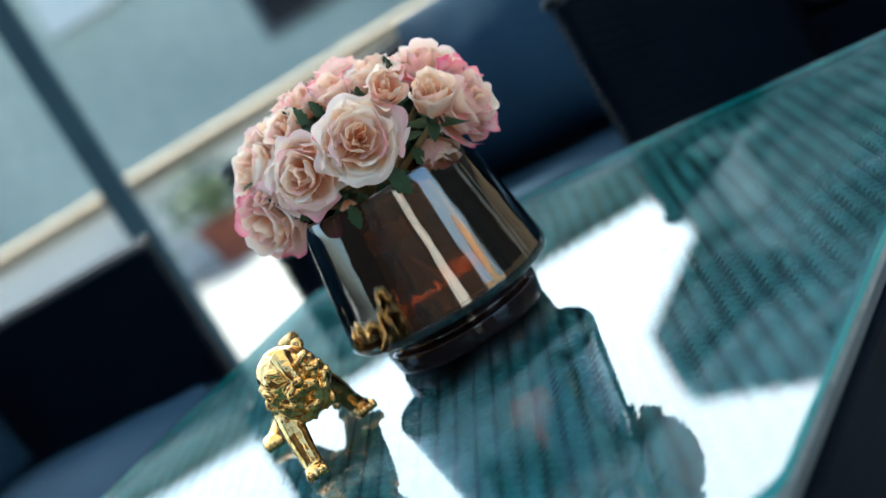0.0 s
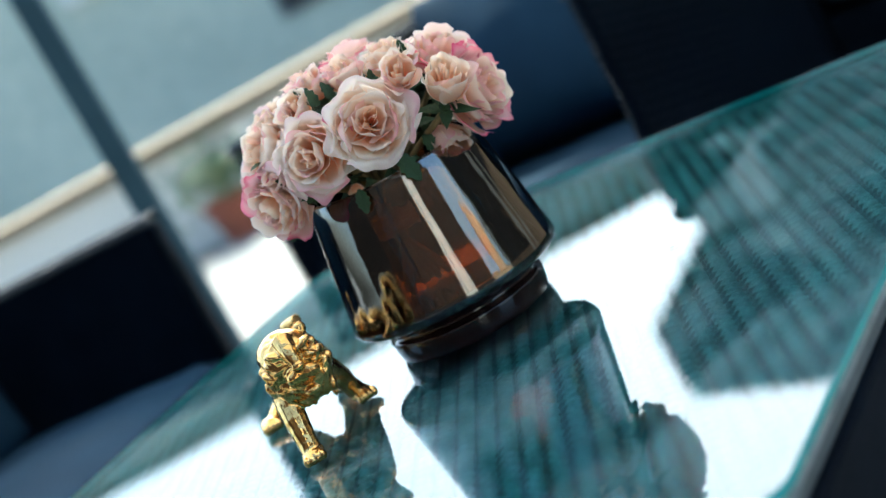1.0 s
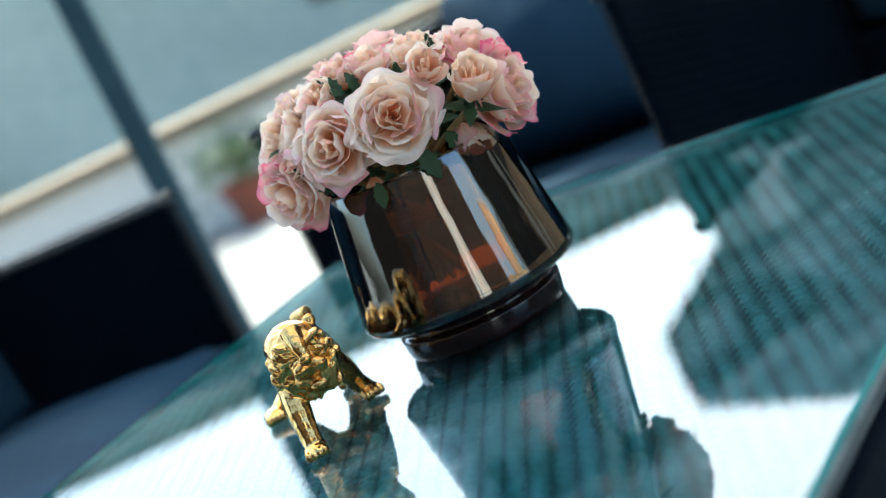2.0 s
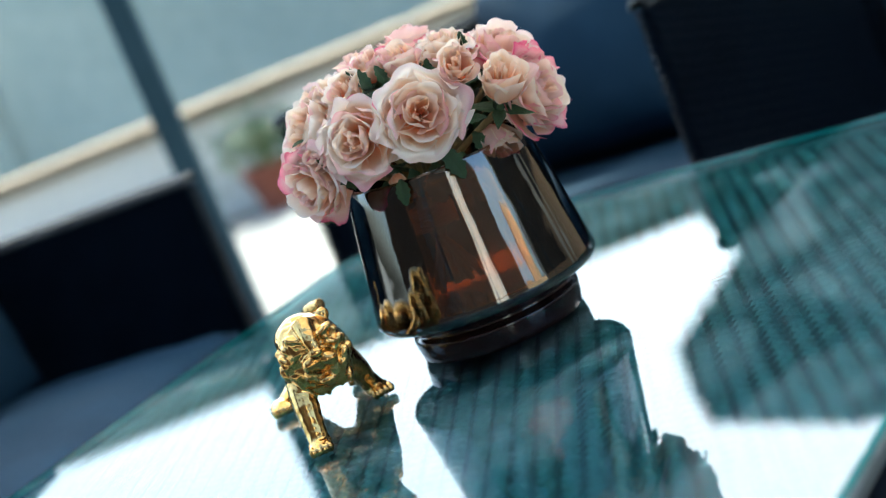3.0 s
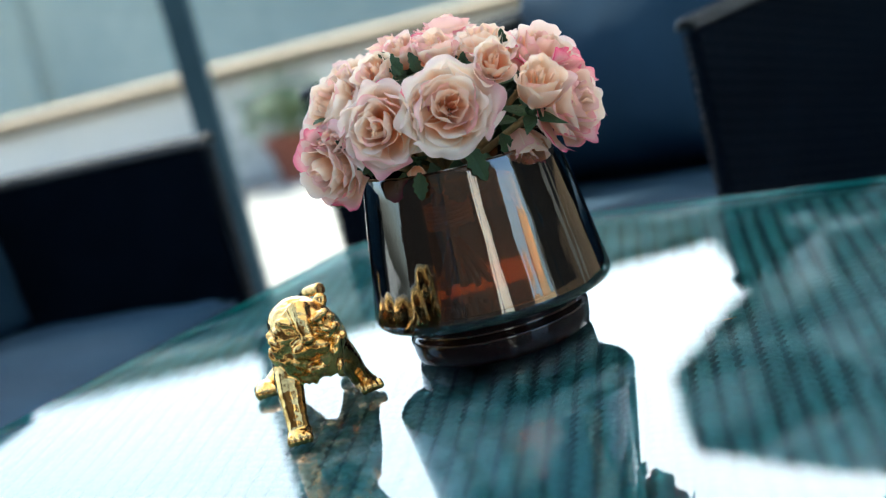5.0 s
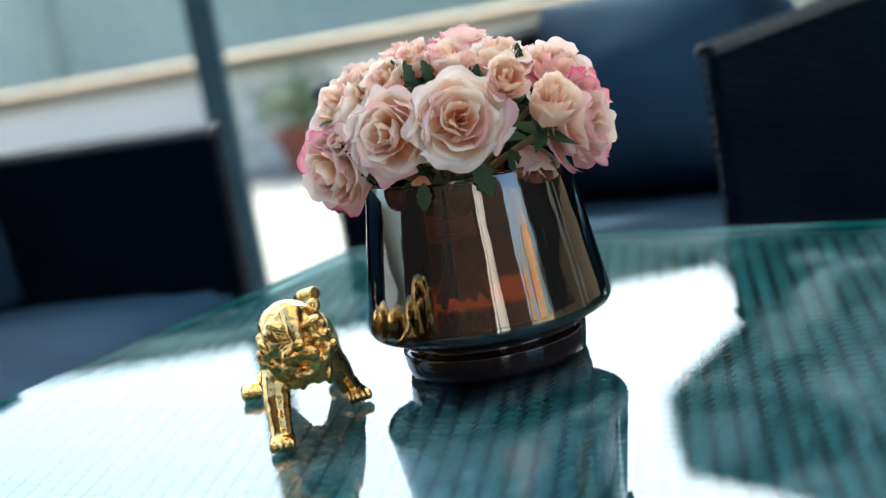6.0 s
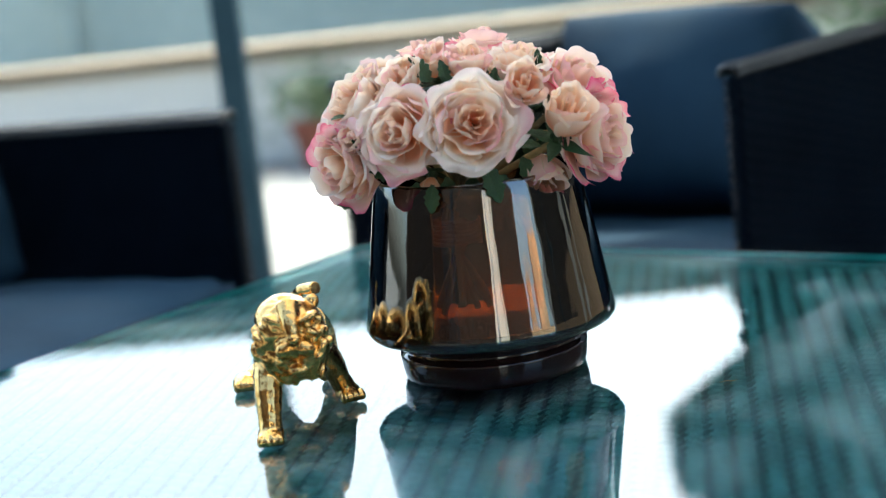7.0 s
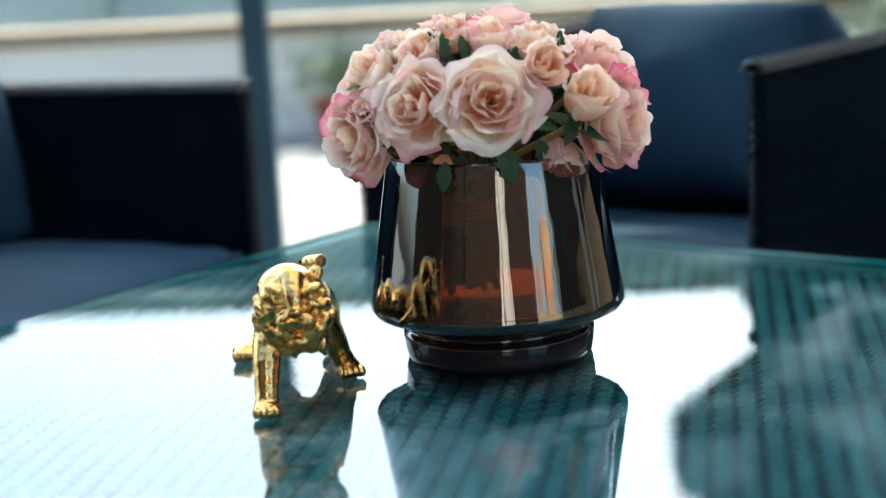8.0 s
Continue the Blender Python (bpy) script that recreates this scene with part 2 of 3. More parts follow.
part("shutter", boxed(-1.42, -0.05, 1.14, -0.92, 0.0, 2.1, bevel=0.01), WHITE_WALL, far, "white painted shutter")
part("downpipe", lathe([(0.0, 0.0), (0.045, 0.0), (0.045, 2.44), (0.0, 2.44)], 12), GREY_WALL, far).location = (-2.6, -0.06, 0)


# ---------------------------------------------------------------- unseen house, its eaves shaped for the dark outline in the table's glass
house = empty("house", pose(1.22, 8.0, GROUND))
tagged(house, "unseen grey house with overhanging roof, shaped for its outline in the glass", "house")
part("wall", boxed(0.08, 0, 0, 6.0, 4.0, 2.66), DIM_HOUSE_WALL, house)
bm = bmesh.new()
prof = [(0.15, 2.66), (-0.46, 3.12), (-0.46, 3.45), (0.30, 3.77), (6.3, 5.6), (6.3, 2.67)]
front = [bm.verts.new((x, -0.05, z)) for x, z in prof]
rear = [bm.verts.new((x, 0.5, z)) for x, z in prof]
bm.faces.new(front[::-1]); bm.faces.new(rear)
for i in range(6):
    bm.faces.new((front[i], front[(i + 1) % 6], rear[(i + 1) % 6], rear[i]))
part("roof", bm, ROOF, house)
# column added for the paler streak in the reflection
part("pale_column", boxed(0.30, -0.03, 0, 0.52, 0.0, 2.68, bevel=0.01), WHITE_WALL, house, "pale column added for a streak in the table glass")


# ---------------------------------------------------------------- unseen walls at the camera's back, added for the vase's reflections
facade = part("wall_behind", boxed(-7.0, -5.3, GROUND, 0.42, -5.0, 4.6), DIMMED_WALL)
tagged(facade, "unseen wall behind the terrace, dark brown to dim its reflection", "wall", kind="structure")
part("door_opening", boxed(-4.4, -4.999, GROUND, -3.3, -4.96, 1.7, bevel=0.01), DARK_PANE, facade)
# three added piers of unequal width at the house corner, for the vase's pale stripes
for x0, x1 in ((0.423, 0.62), (0.72, 1.15), (1.22, 1.36)):
    part("pier", boxed(x0, -5.2, GROUND, x1, -4.92, 2.5, bevel=0.01), WHITE_WALL, facade, "pale pier added for stripes in the vase")
right_wing = part("wall_wing", boxed(1.37, -5.3, GROUND, 3.55, -5.0, 2.7), DIMMED_WALL)
tagged(right_wing, "unseen wall beside the piers, dark brown to dim its reflection", "wall", kind="structure")
left_side = part("wall_left", boxed(-4.5, -5.3, GROUND, -4.2, -0.75, 3.6), DIMMED_WALL)
tagged(left_side, "unseen dark brown wall added to close the terrace", "wall", kind="structure")
# low sunlit garden wall, stepped, with open sky above it
low_side = part("wall_garden", boxed(3.56, -5.0, GROUND, 8.0, -4.8, 0.34, bevel=0.01), SUNNY_WALL)
tagged(low_side, "low tan rendered garden wall", "wall", kind="structure")
part("wall_step", boxed(3.9, -4.99, 0.342, 4.5, -4.81, 0.72, bevel=0.01), SUNNY_WALL, low_side)
part("wall_step", boxed(5.3, -4.99, 0.342, 6.9, -4.81, 0.95, bevel=0.01), SUNNY_WALL, low_side)
# out of view: added to block light from the right and band the vase's reflection
side = part("wall_side", boxed(3.0, -1.80, GROUND, 3.3, 3.0, 1.5), SIDE_WALL)
tagged(side, "unseen brown wall added beside the terrace to block side light", "wall", kind="structure")
part("plinth", boxed(2.95, -1.79, GROUND, 2.998, 2.99, 0.16, bevel=0.01), SUNNY_WALL, side, "tan plinth added for the low tint in the vase")
for y0, w in ((-1.80, 0.10), (0.12, 0.20), (0.62, 0.10)):
    part("pilaster", boxed(2.90, y0, GROUND, 2.998, y0 + w, 1.5, bevel=0.01), WHITE_WALL, side)


# ---------------------------------------------------------------- gazebo
gazebo = empty("gazebo", pose(-0.53, 2.2, GROUND))
tagged(gazebo, "slim dark gazebo posts with an unseen canvas canopy added for shade", "gazebo")
post_mesh = mesh_of("post", boxed(-0.028, -0.028, 0, 0.028, 0.028, 2.3, bevel=0.004), POLE)
for x, y in ((0, 0), (3.2, 0.0), (0, -3.2), (3.2, -3.2)):
    p = part("post", post_mesh, None, gazebo)
    p.location = (x, y, 0)
    foot = part("foot_plate", boxed(-0.07, -0.07, 0, 0.07, 0.07, 0.008, bevel=0.002), POLE, p)
# canopy lies out of view, added to keep direct sun off the table
bm = bmesh.new()
cw, cd = 18, 24
sheet = [[bm.verts.new((-0.15 + 3.5 * i / cw, -3.35 + 3.5 * j / cd, 2.3 + 0.32 * math.sin(math.pi * i / cw) * math.sin(math.pi * j / cd))) for j in range(cd + 1)] for i in range(cw + 1)]
for i in range(cw):
    for j in range(cd):
        bm.faces.new((sheet[i][j], sheet[i + 1][j], sheet[i + 1][j + 1], sheet[i][j + 1]))
part("canopy", bm, CANVAS, gazebo, "unseen pale canvas canopy added to shade the table", True)
for x0, y0, x1, y1 in ((-0.17, -3.37, 3.37, -3.33), (-0.17, 0.13, 3.37, 0.17), (-0.17, -3.33, -0.13, 0.13), (3.33, -3.33, 3.37, 0.13)):
    part("roof_rail", boxed(x0, y0, 2.26, x1, y1, 2.30, bevel=0.004), POLE, gazebo)


# ---------------------------------------------------------------- table
table = empty("coffee_table", T)
tagged(table, "square grey woven rattan coffee table with a clear glass top", "table")
U0, U1, V0, V1 = -0.42, 0.392, -0.44, 0.395
GT = 0.006
bm = bmesh.new()
rad = 0.03
ring = []
for cx, cy, a0 in ((U1 - rad, V1 - rad, 0), (U0 + rad, V1 - rad, 90), (U0 + rad, V0 + rad, 180), (U1 - rad, V0 + rad, 270)):
    for k in range(7):
        a = radians(a0 + 15 * k)
        ring.append((cx + rad * math.cos(a), cy + rad * math.sin(a)))
top = part("glass_top", bmesh.new(), TABLE_GLASS, table, "clear glass top with a green edge")
bm = bmesh.new()
bm.faces.new([bm.verts.new((x, y, 0)) for x, y in ring])
top.data = mesh_of("glass_top", bm, TABLE_GLASS)
bm = bmesh.new()
lo = [bm.verts.new((x, y, -GT)) for x, y in ring]
hi = [bm.verts.new((x, y, -0.0004)) for x, y in ring]
for i in range(len(ring)):
    j = (i + 1) % len(ring)
    bm.faces.new((lo[i], lo[j], hi[j], hi[i]))
part("polished_edge", bm, GLASS_EDGE, top, "green glass edge")
top.visible_shadow = False
bm = bmesh.new()
bm.faces.new([bm.verts.new((x, y, -GT)) for x, y in ring])
under = part("underside", bm, TABLE_GLASS, top)
under.visible_shadow = False

# woven sheet under the glass: flat strands over and under one another
WARP, WEFT = 0.0058, 0.0116             # spacing of the narrow and of the broad strands
IN = 0.014
rows_v = int((V1 - V0 - 2 * IN) / WEFT)
cols_u = int((U1 - U0 - 2 * IN) / WARP)


def broad_strand(length, width, shift):
    """A flat strand along x that passes over two narrow ones and dips beneath the third."""
    bm = bmesh.new()
    n = int(length / 0.00145)
    rows = []
    for i in range(n + 1):
        x = length * i / n
        dip = min(1.0, max(0.0, 0.22 + 1.0 * math.cos(2 * math.pi * (x - shift) / (3 * WARP))))
        z = -0.0050 * dip
        half = width * (0.5 - 0.10 * dip)
        rows.append([bm.verts.new((x, -half, z - 0.0010)), bm.verts.new((x, -half * 0.6, z + 0.0003)), bm.verts.new((x, half * 0.6, z + 0.0003)), bm.verts.new((x, half, z - 0.0010))])
    for a, b in zip(rows, rows[1:]):
        for k in range(3):
            bm.faces.new((a[k], b[k], b[k + 1], a[k + 1]))
    return bm


def narrow_strand(length, width):
    bm = bmesh.new()
    rows = []
    for i in range(9):
        x = length * i / 8
        rows.append([bm.verts.new((x, -width / 2, -0.0007)), bm.verts.new((x, 0, 0.0004)), bm.verts.new((x, width / 2, -0.0007))])
    for a, b in zip(rows, rows[1:]):
        for k in range(2):
            bm.faces.new((a[k], b[k], b[k + 1], a[k + 1]))
    return bm


weft = [mesh_of("weft_strand", broad_strand(U1 - U0 - 2 * IN, WEFT * 0.94, -k * WARP), TABLE_RATTAN, True) for k in range(3)]
warp = mesh_of("warp_strand", narrow_strand(V1 - V0 - 2 * IN, WARP * 0.86), WEAVE_BACK, True)
for i in range(rows_v):
    s = part("weft_strand", weft[i % 3], None, table)
    s.location = (U0 + IN, V0 + IN + (i + 0.5) * WEFT, -GT - 0.0022)
for i in range(cols_u):
    s = part("warp_strand", warp, None, table)
    s.matrix_local = pose(U0 + IN + (i + 0.5) * WARP, V0 + IN, -GT - 0.0050, 0, 0, 90)
for x0, y0, x1, y1 in ((U0 + 0.004, V0 + 0.004, U1 - 0.004, V0 + IN), (U0 + 0.004, V1 - IN, U1 - 0.004, V1 - 0.004), (U0 + 0.004, V0 + IN, U0 + IN, V1 - IN), (U1 - IN, V0 + IN, U1 - 0.004, V1 - IN)):
    part("border_strip", boxed(x0, y0, -GT - 0.010, x1, y1, -GT - 0.0015, bevel=0.001, segments=1), TABLE_RATTAN, table)
part("under_board", boxed(U0 + 0.012, V0 + 0.012, -0.03, U1 - 0.012, V1 - 0.012, -GT - 0.0112), WEAVE_BACK, table, "dark board beneath the weave")
for name, x0, y0, x1, y1 in (("side_panel", U0 + 0.006, V0 + 0.006, U1 - 0.006, V0 + 0.03), ("side_panel", U0 + 0.006, V1 - 0.03, U1 - 0.006, V1 - 0.006), ("side_panel", U0 + 0.006, V0 + 0.03, U0 + 0.03, V1 - 0.03), ("side_panel", U1 - 0.03, V0 + 0.03, U1 - 0.006, V1 - 0.03)):
    part(name, boxed(x0, y0, GROUND + 0.05, x1, y1, -0.031, bevel=0.004), RATTAN, table, "black woven side")
leg_mesh = mesh_of("leg", boxed(-0.035, -0.035, 0, 0.035, 0.035, -GROUND - 0.108, bevel=0.006), RATTAN)
for x in (U0 + 0.045, U1 - 0.045):
    for y in (V0 + 0.045, V1 - 0.045):
        part("leg", leg_mesh, None, table).location = (x, y, GROUND)


# ---------------------------------------------------------------- rattan armchairs
def weave_panel(bm, axis, a0, a1, z0, z1, at, out, rod=0.007):
    """Horizontal woven rods, proud of a panel."""
    n = int((z1 - z0) / rod)
    for k in range(n):
        z = z0 + (k + 0.5) * (z1 - z0) / n
        r = rod * 0.45
        pts = []
        m = max(2, int((a1 - a0) / 0.03))
        for i in range(m + 1):
            a = a0 + (a1 - a0) * i / m
            w = at + out * (0.001 + 0.0012 * (1 if (i + k) % 2 else -1))
            pts.append((a, w, z) if axis == "x" else (w, a, z))
        tube(bm, pts, r, 4)


def cushion(w, d, h, puff):
    """A stuffed cushion, rounded at the rim and swelling in the middle, standing on z = 0."""
    bm = bmesh.new()
    nx, ny = 22, 22
    def at(i, j, side):
        s, t = -1 + 2 * i / nx, -1 + 2 * j / ny
        edge = max(0.0, 1 - max(abs(s), abs(t)) ** 6)
        z = h * (0.32 + 0.18 * edge ** 0.5) + puff * (1 - s * s) * (1 - t * t)
        z += 0.004 * noise.noise(Vector((s * 2.2, t * 2.2, side * 3.0)))
        pull = 1 - 0.03 * (abs(s * t)) ** 2
        return Vector((s * w / 2 * pull, t * d / 2 * pull, h / 2 + side * z))
    up = [[bm.verts.new(at(i, j, 1)) for j in range(ny + 1)] for i in range(nx + 1)]
    dn = [[bm.verts.new(at(i, j, -1)) for j in range(ny + 1)] for i in range(nx + 1)]
    for i in range(nx):
        for j in range(ny):
            bm.faces.new((up[i][j], up[i + 1][j], up[i + 1][j + 1], up[i][j + 1]))
            bm.faces.new((dn[i][j], dn[i][j + 1], dn[i + 1][j + 1], dn[i + 1][j]))
    for i in range(nx):
        bm.faces.new((up[i][0], dn[i][0], dn[i + 1][0], up[i + 1][0]))
        bm.faces.new((up[i][ny], up[i + 1][ny], dn[i + 1][ny], dn[i][ny]))
    for j in range(ny):
        bm.faces.new((up[0][j], up[0][j + 1], dn[0][j + 1], dn[0][j]))
        bm.faces.new((up[nx][j], dn[nx][j], dn[nx][j + 1], up[nx][j + 1]))
    return bm


ARM_TOP = 0.58
def armchair(m, width, depth, arms, label, plump=0.0, back_shift=0.0, drop=0.0, tilt=80, thick=0.13, trim=0.0):
    """A boxy chair that faces -y; its origin is the middle of its front, on the ground."""
    ch = empty("armchair", m)
    tagged(ch, label, "armchair", "armchairs round the table")
    w = width / 2
    in0, in1 = -w + arms[0], w - arms[1]
    for side in (-1, 1):
        x0, x1 = (-w, in0) if side < 0 else (in1, w)
        a = part("armrest", boxed(x0 + 0.006, 0.006, 0.05, x1 - 0.006, depth, ARM_TOP - 0.012, bevel=0.008), RATTAN, ch)
        bm = bmesh.new()
        weave_panel(bm, "x", x0 + 0.004, x1 - 0.004, 0.05, ARM_TOP - 0.016, 0.006, -1)
        weave_panel(bm, "y", 0.01, depth, 0.05, ARM_TOP - 0.016, x1 - 0.006, 1)
        weave_panel(bm, "y", 0.01, depth, 0.05, ARM_TOP - 0.016, x0 + 0.006, -1)
        tagged(part("woven_panel", bm, RATTAN, a), kind="stuff")
        bm = bmesh.new()
        n = int(depth / 0.012)
        for k in range(n):
            y = (k + 0.5) * depth / n
            tube(bm, [(x0 + 0.001, y, ARM_TOP - 0.013), (x0 + 0.004, y, ARM_TOP - 0.005), (x0 + 0.009, y, ARM_TOP - 0.003), (x1 - 0.009, y, ARM_TOP - 0.003), (x1 - 0.004, y, ARM_TOP - 0.005), (x1 - 0.001, y, ARM_TOP - 0.013)], 0.0052, 5)
        tagged(part("woven_cap", bm, ARM_CAP, a), kind="stuff")
    b = part("backrest", boxed(in0, depth - 0.09, 0.05, in1, depth, ARM_TOP - 0.06, bevel=0.012), RATTAN, ch)
    bm = bmesh.new()
    weave_panel(bm, "x", in0, in1, 0.3, ARM_TOP - 0.07, depth - 0.09, -1)
    tagged(part("woven_panel", bm, RATTAN, b), kind="stuff")
    part("seat_frame", boxed(in0, 0.01, 0.20 - drop, in1, depth - 0.09, 0.30 - drop, bevel=0.008), RATTAN, ch)
    bm = bmesh.new()
    weave_panel(bm, "x", in0, in1, 0.2 - drop, 0.3 - drop, 0.01, -1)
    tagged(part("woven_panel", bm, RATTAN, ch), kind="stuff")
    iw, mid = in1 - in0, (in0 + in1) / 2
    s = part("seat_cushion", cushion(iw - 0.01, depth - 0.10, 0.11, 0.012), CUSHION, ch, "thick navy seat cushion", True)
    s.location = (mid, (depth - 0.10) / 2, 0.305 - drop)
    q = part("back_cushion", cushion(iw + 0.01 + 2 * back_shift - trim, 0.20 + plump, thick, 0.03), CUSHION, ch, "plump navy back cushion", True)
    q.matrix_local = pose(mid - back_shift - trim / 2, depth - 0.15, 0.412 - drop, tilt, 0, 0) @ pose(0, 0.090 + plump / 2, -0.03)
    for x in (-w + 0.04, w - 0.04):
        for y in (0.05, depth - 0.05):
            part("leg", boxed(x - 0.02, y - 0.02, 0, x + 0.02, y + 0.02, 0.052, bevel=0.003), RATTAN, ch)
    return ch


# beyond the far edge, facing the table
armchair(T @ pose(-0.3475, 0.60, GROUND, 0, 0, -1.5), 0.555, 0.62, (0.042, 0.024), "black woven rattan armchair with navy cushions facing the table", back_shift=0.010, plump=0.085, drop=0.09, tilt=60, trim=0.15, thick=0.15)
# further back on the terrace
armchair(T @ pose(0.222, 1.26, GROUND), 0.68, 0.64, (0.06, 0.06), "black rattan armchair standing further back on the terrace")
# beyond the other edge
armchair(pose(-0.4135, 0.5075, GROUND, 0, 0, 72) @ Matrix.Diagonal((1, 1, 0.967, 1)), 0.70, 0.50, (0.042, 0.042), "black rattan armchair with a navy seat beside the table", 0.075, drop=0.03, thick=0.09)


# ---------------------------------------------------------------- potted plant by the wall
def potted_plant(m):
    pl = empty("potted_plant", m)
    tagged(pl, "leafy green shrub in a terracotta pot by the wall", "potted plant")
    part("pot", lathe([(0.0, 0.0), (0.075, 0.0), (0.105, 0.15), (0.118, 0.152), (0.12, 0.185), (0.108, 0.186), (0.1, 0.165), (0.0, 0.16)], 32), TERRACOTTA, pl, smooth=False)
    bm = bmesh.new()
    rng = random.Random(4)
    for k in range(9):
        a = rng.uniform(0, 6.28)
        tube(bm, smoothed([(0.02 * math.cos(a), 0.02 * math.sin(a), 0.15), (0.05 * math.cos(a), 0.05 * math.sin(a), 0.25), (0.12 * math.cos(a), 0.12 * math.sin(a), 0.33)], 3), 0.004, 5)
    part("twigs", bm, STEM, pl)
    bm = bmesh.new()
    for k in range(420):
        p = Vector((rng.gauss(0, 0.085), rng.gauss(0, 0.085), 0.29 + rng.gauss(0, 0.055)))
        d = Vector((rng.uniform(-1, 1), rng.uniform(-1, 1), rng.uniform(-0.2, 1))).normalized()
        s = d.orthogonal().normalized() * rng.uniform(0.008, 0.014)
        l = rng.uniform(0.03, 0.055)
        a, b, c, e = p, p + d * l * 0.5 + s, p + d * l, p + d * l * 0.5 - s
        bm.faces.new([bm.verts.new(x) for x in (a, b, c, e)])
    part("foliage", bm, SHRUB, pl)
    return pl

def garden_shrub(m):
    sh = empty("garden_shrub", m)
    tagged(sh, "dark green leafy shrub growing by the terrace wall", "shrub")
    rng = random.Random(12)
    bm = bmesh.new()
    for k in range(12):
        a, r = rng.uniform(0, 6.28), rng.uniform(0.1, 0.32)
        tube(bm, smoothed([(0, 0, 0), (0.3 * r * math.cos(a), 0.3 * r * math.sin(a), 0.4), (r * math.cos(a), r * math.sin(a), rng.uniform(0.7, 1.0))], 3), [0.012] * 4 + [0.006] * 3, 5)
    part("branches", bm, STEM, sh)
    bm = bmesh.new()
    for k in range(1500):
        a, r, z = rng.uniform(0, 6.28), 0.36 * math.sqrt(rng.random()), rng.uniform(0.12, 1.1)
        r *= 1.0 - 0.5 * max(0.0, z - 0.7)
        p = Vector((r * math.cos(a), r * math.sin(a), z))
        d = Vector((rng.uniform(-1, 1), rng.uniform(-1, 1), rng.uniform(-0.3, 1))).normalized()
        w = d.orthogonal().normalized() * rng.uniform(0.012, 0.02)
        l = rng.uniform(0.05, 0.085)
        bm.faces.new([bm.verts.new(x) for x in (p, p + d * l * 0.5 + w, p + d * l, p + d * l * 0.5 - w)])
    part("foliage", bm, SHRUB, sh)
    return sh

garden_shrub(pose(1.36, 4.15, GROUND))
potted_plant(pose(-0.63, 4.42, GROUND) @ Matrix.Scale(0.85, 4))


# ---------------------------------------------------------------- vase
vase = empty("vase", pose(0, 0, 0.0012))
tagged(vase, "tapered amber brown glass vase with a dark footed base", "vase")
outer = [(0.074, 0.030), (0.083, 0.0312), (0.0885, 0.0338), (0.0908, 0.0375), (0.0908, 0.041), (0.0895, 0.047), (0.085, 0.075), (0.0805, 0.103), (0.0758, 0.131), (0.0735, 0.1445), (0.0728, 0.1462), (0.0716, 0.1464), (0.0707, 0.1448), (0.0728, 0.131), (0.0775, 0.103), (0.082, 0.075), (0.0862, 0.047), (0.0868, 0.0432)]
bowl = part("bowl", lathe(outer, 128), VASE, vase, "glossy amber glass bowl", True)
bowl.visible_shadow = False
part("bowl_floor", lathe([(0.0, 0.0318), (0.0735, 0.0318), (0.0815, 0.0330), (0.0865, 0.0352), (0.0886, 0.0385), (0.0886, 0.0405), (0.0866, 0.0425), (0.080, 0.0418), (0.0, 0.0405)], 96), BASE_GLASS, vase, "thick dark glass bottom", True)
foot = [(0.0, 0.0), (0.064, 0.0), (0.0663, 0.0015), (0.0672, 0.006), (0.0685, 0.0165), (0.068, 0.0185), (0.065, 0.0195), (0.0632, 0.022), (0.0638, 0.0255), (0.068, 0.0285), (0.0745, 0.0302), (0.0738, 0.0312), (0.0, 0.0312)]
part("foot", lathe(foot, 96), BASE_GLASS, vase, "dark brown glass foot", True)


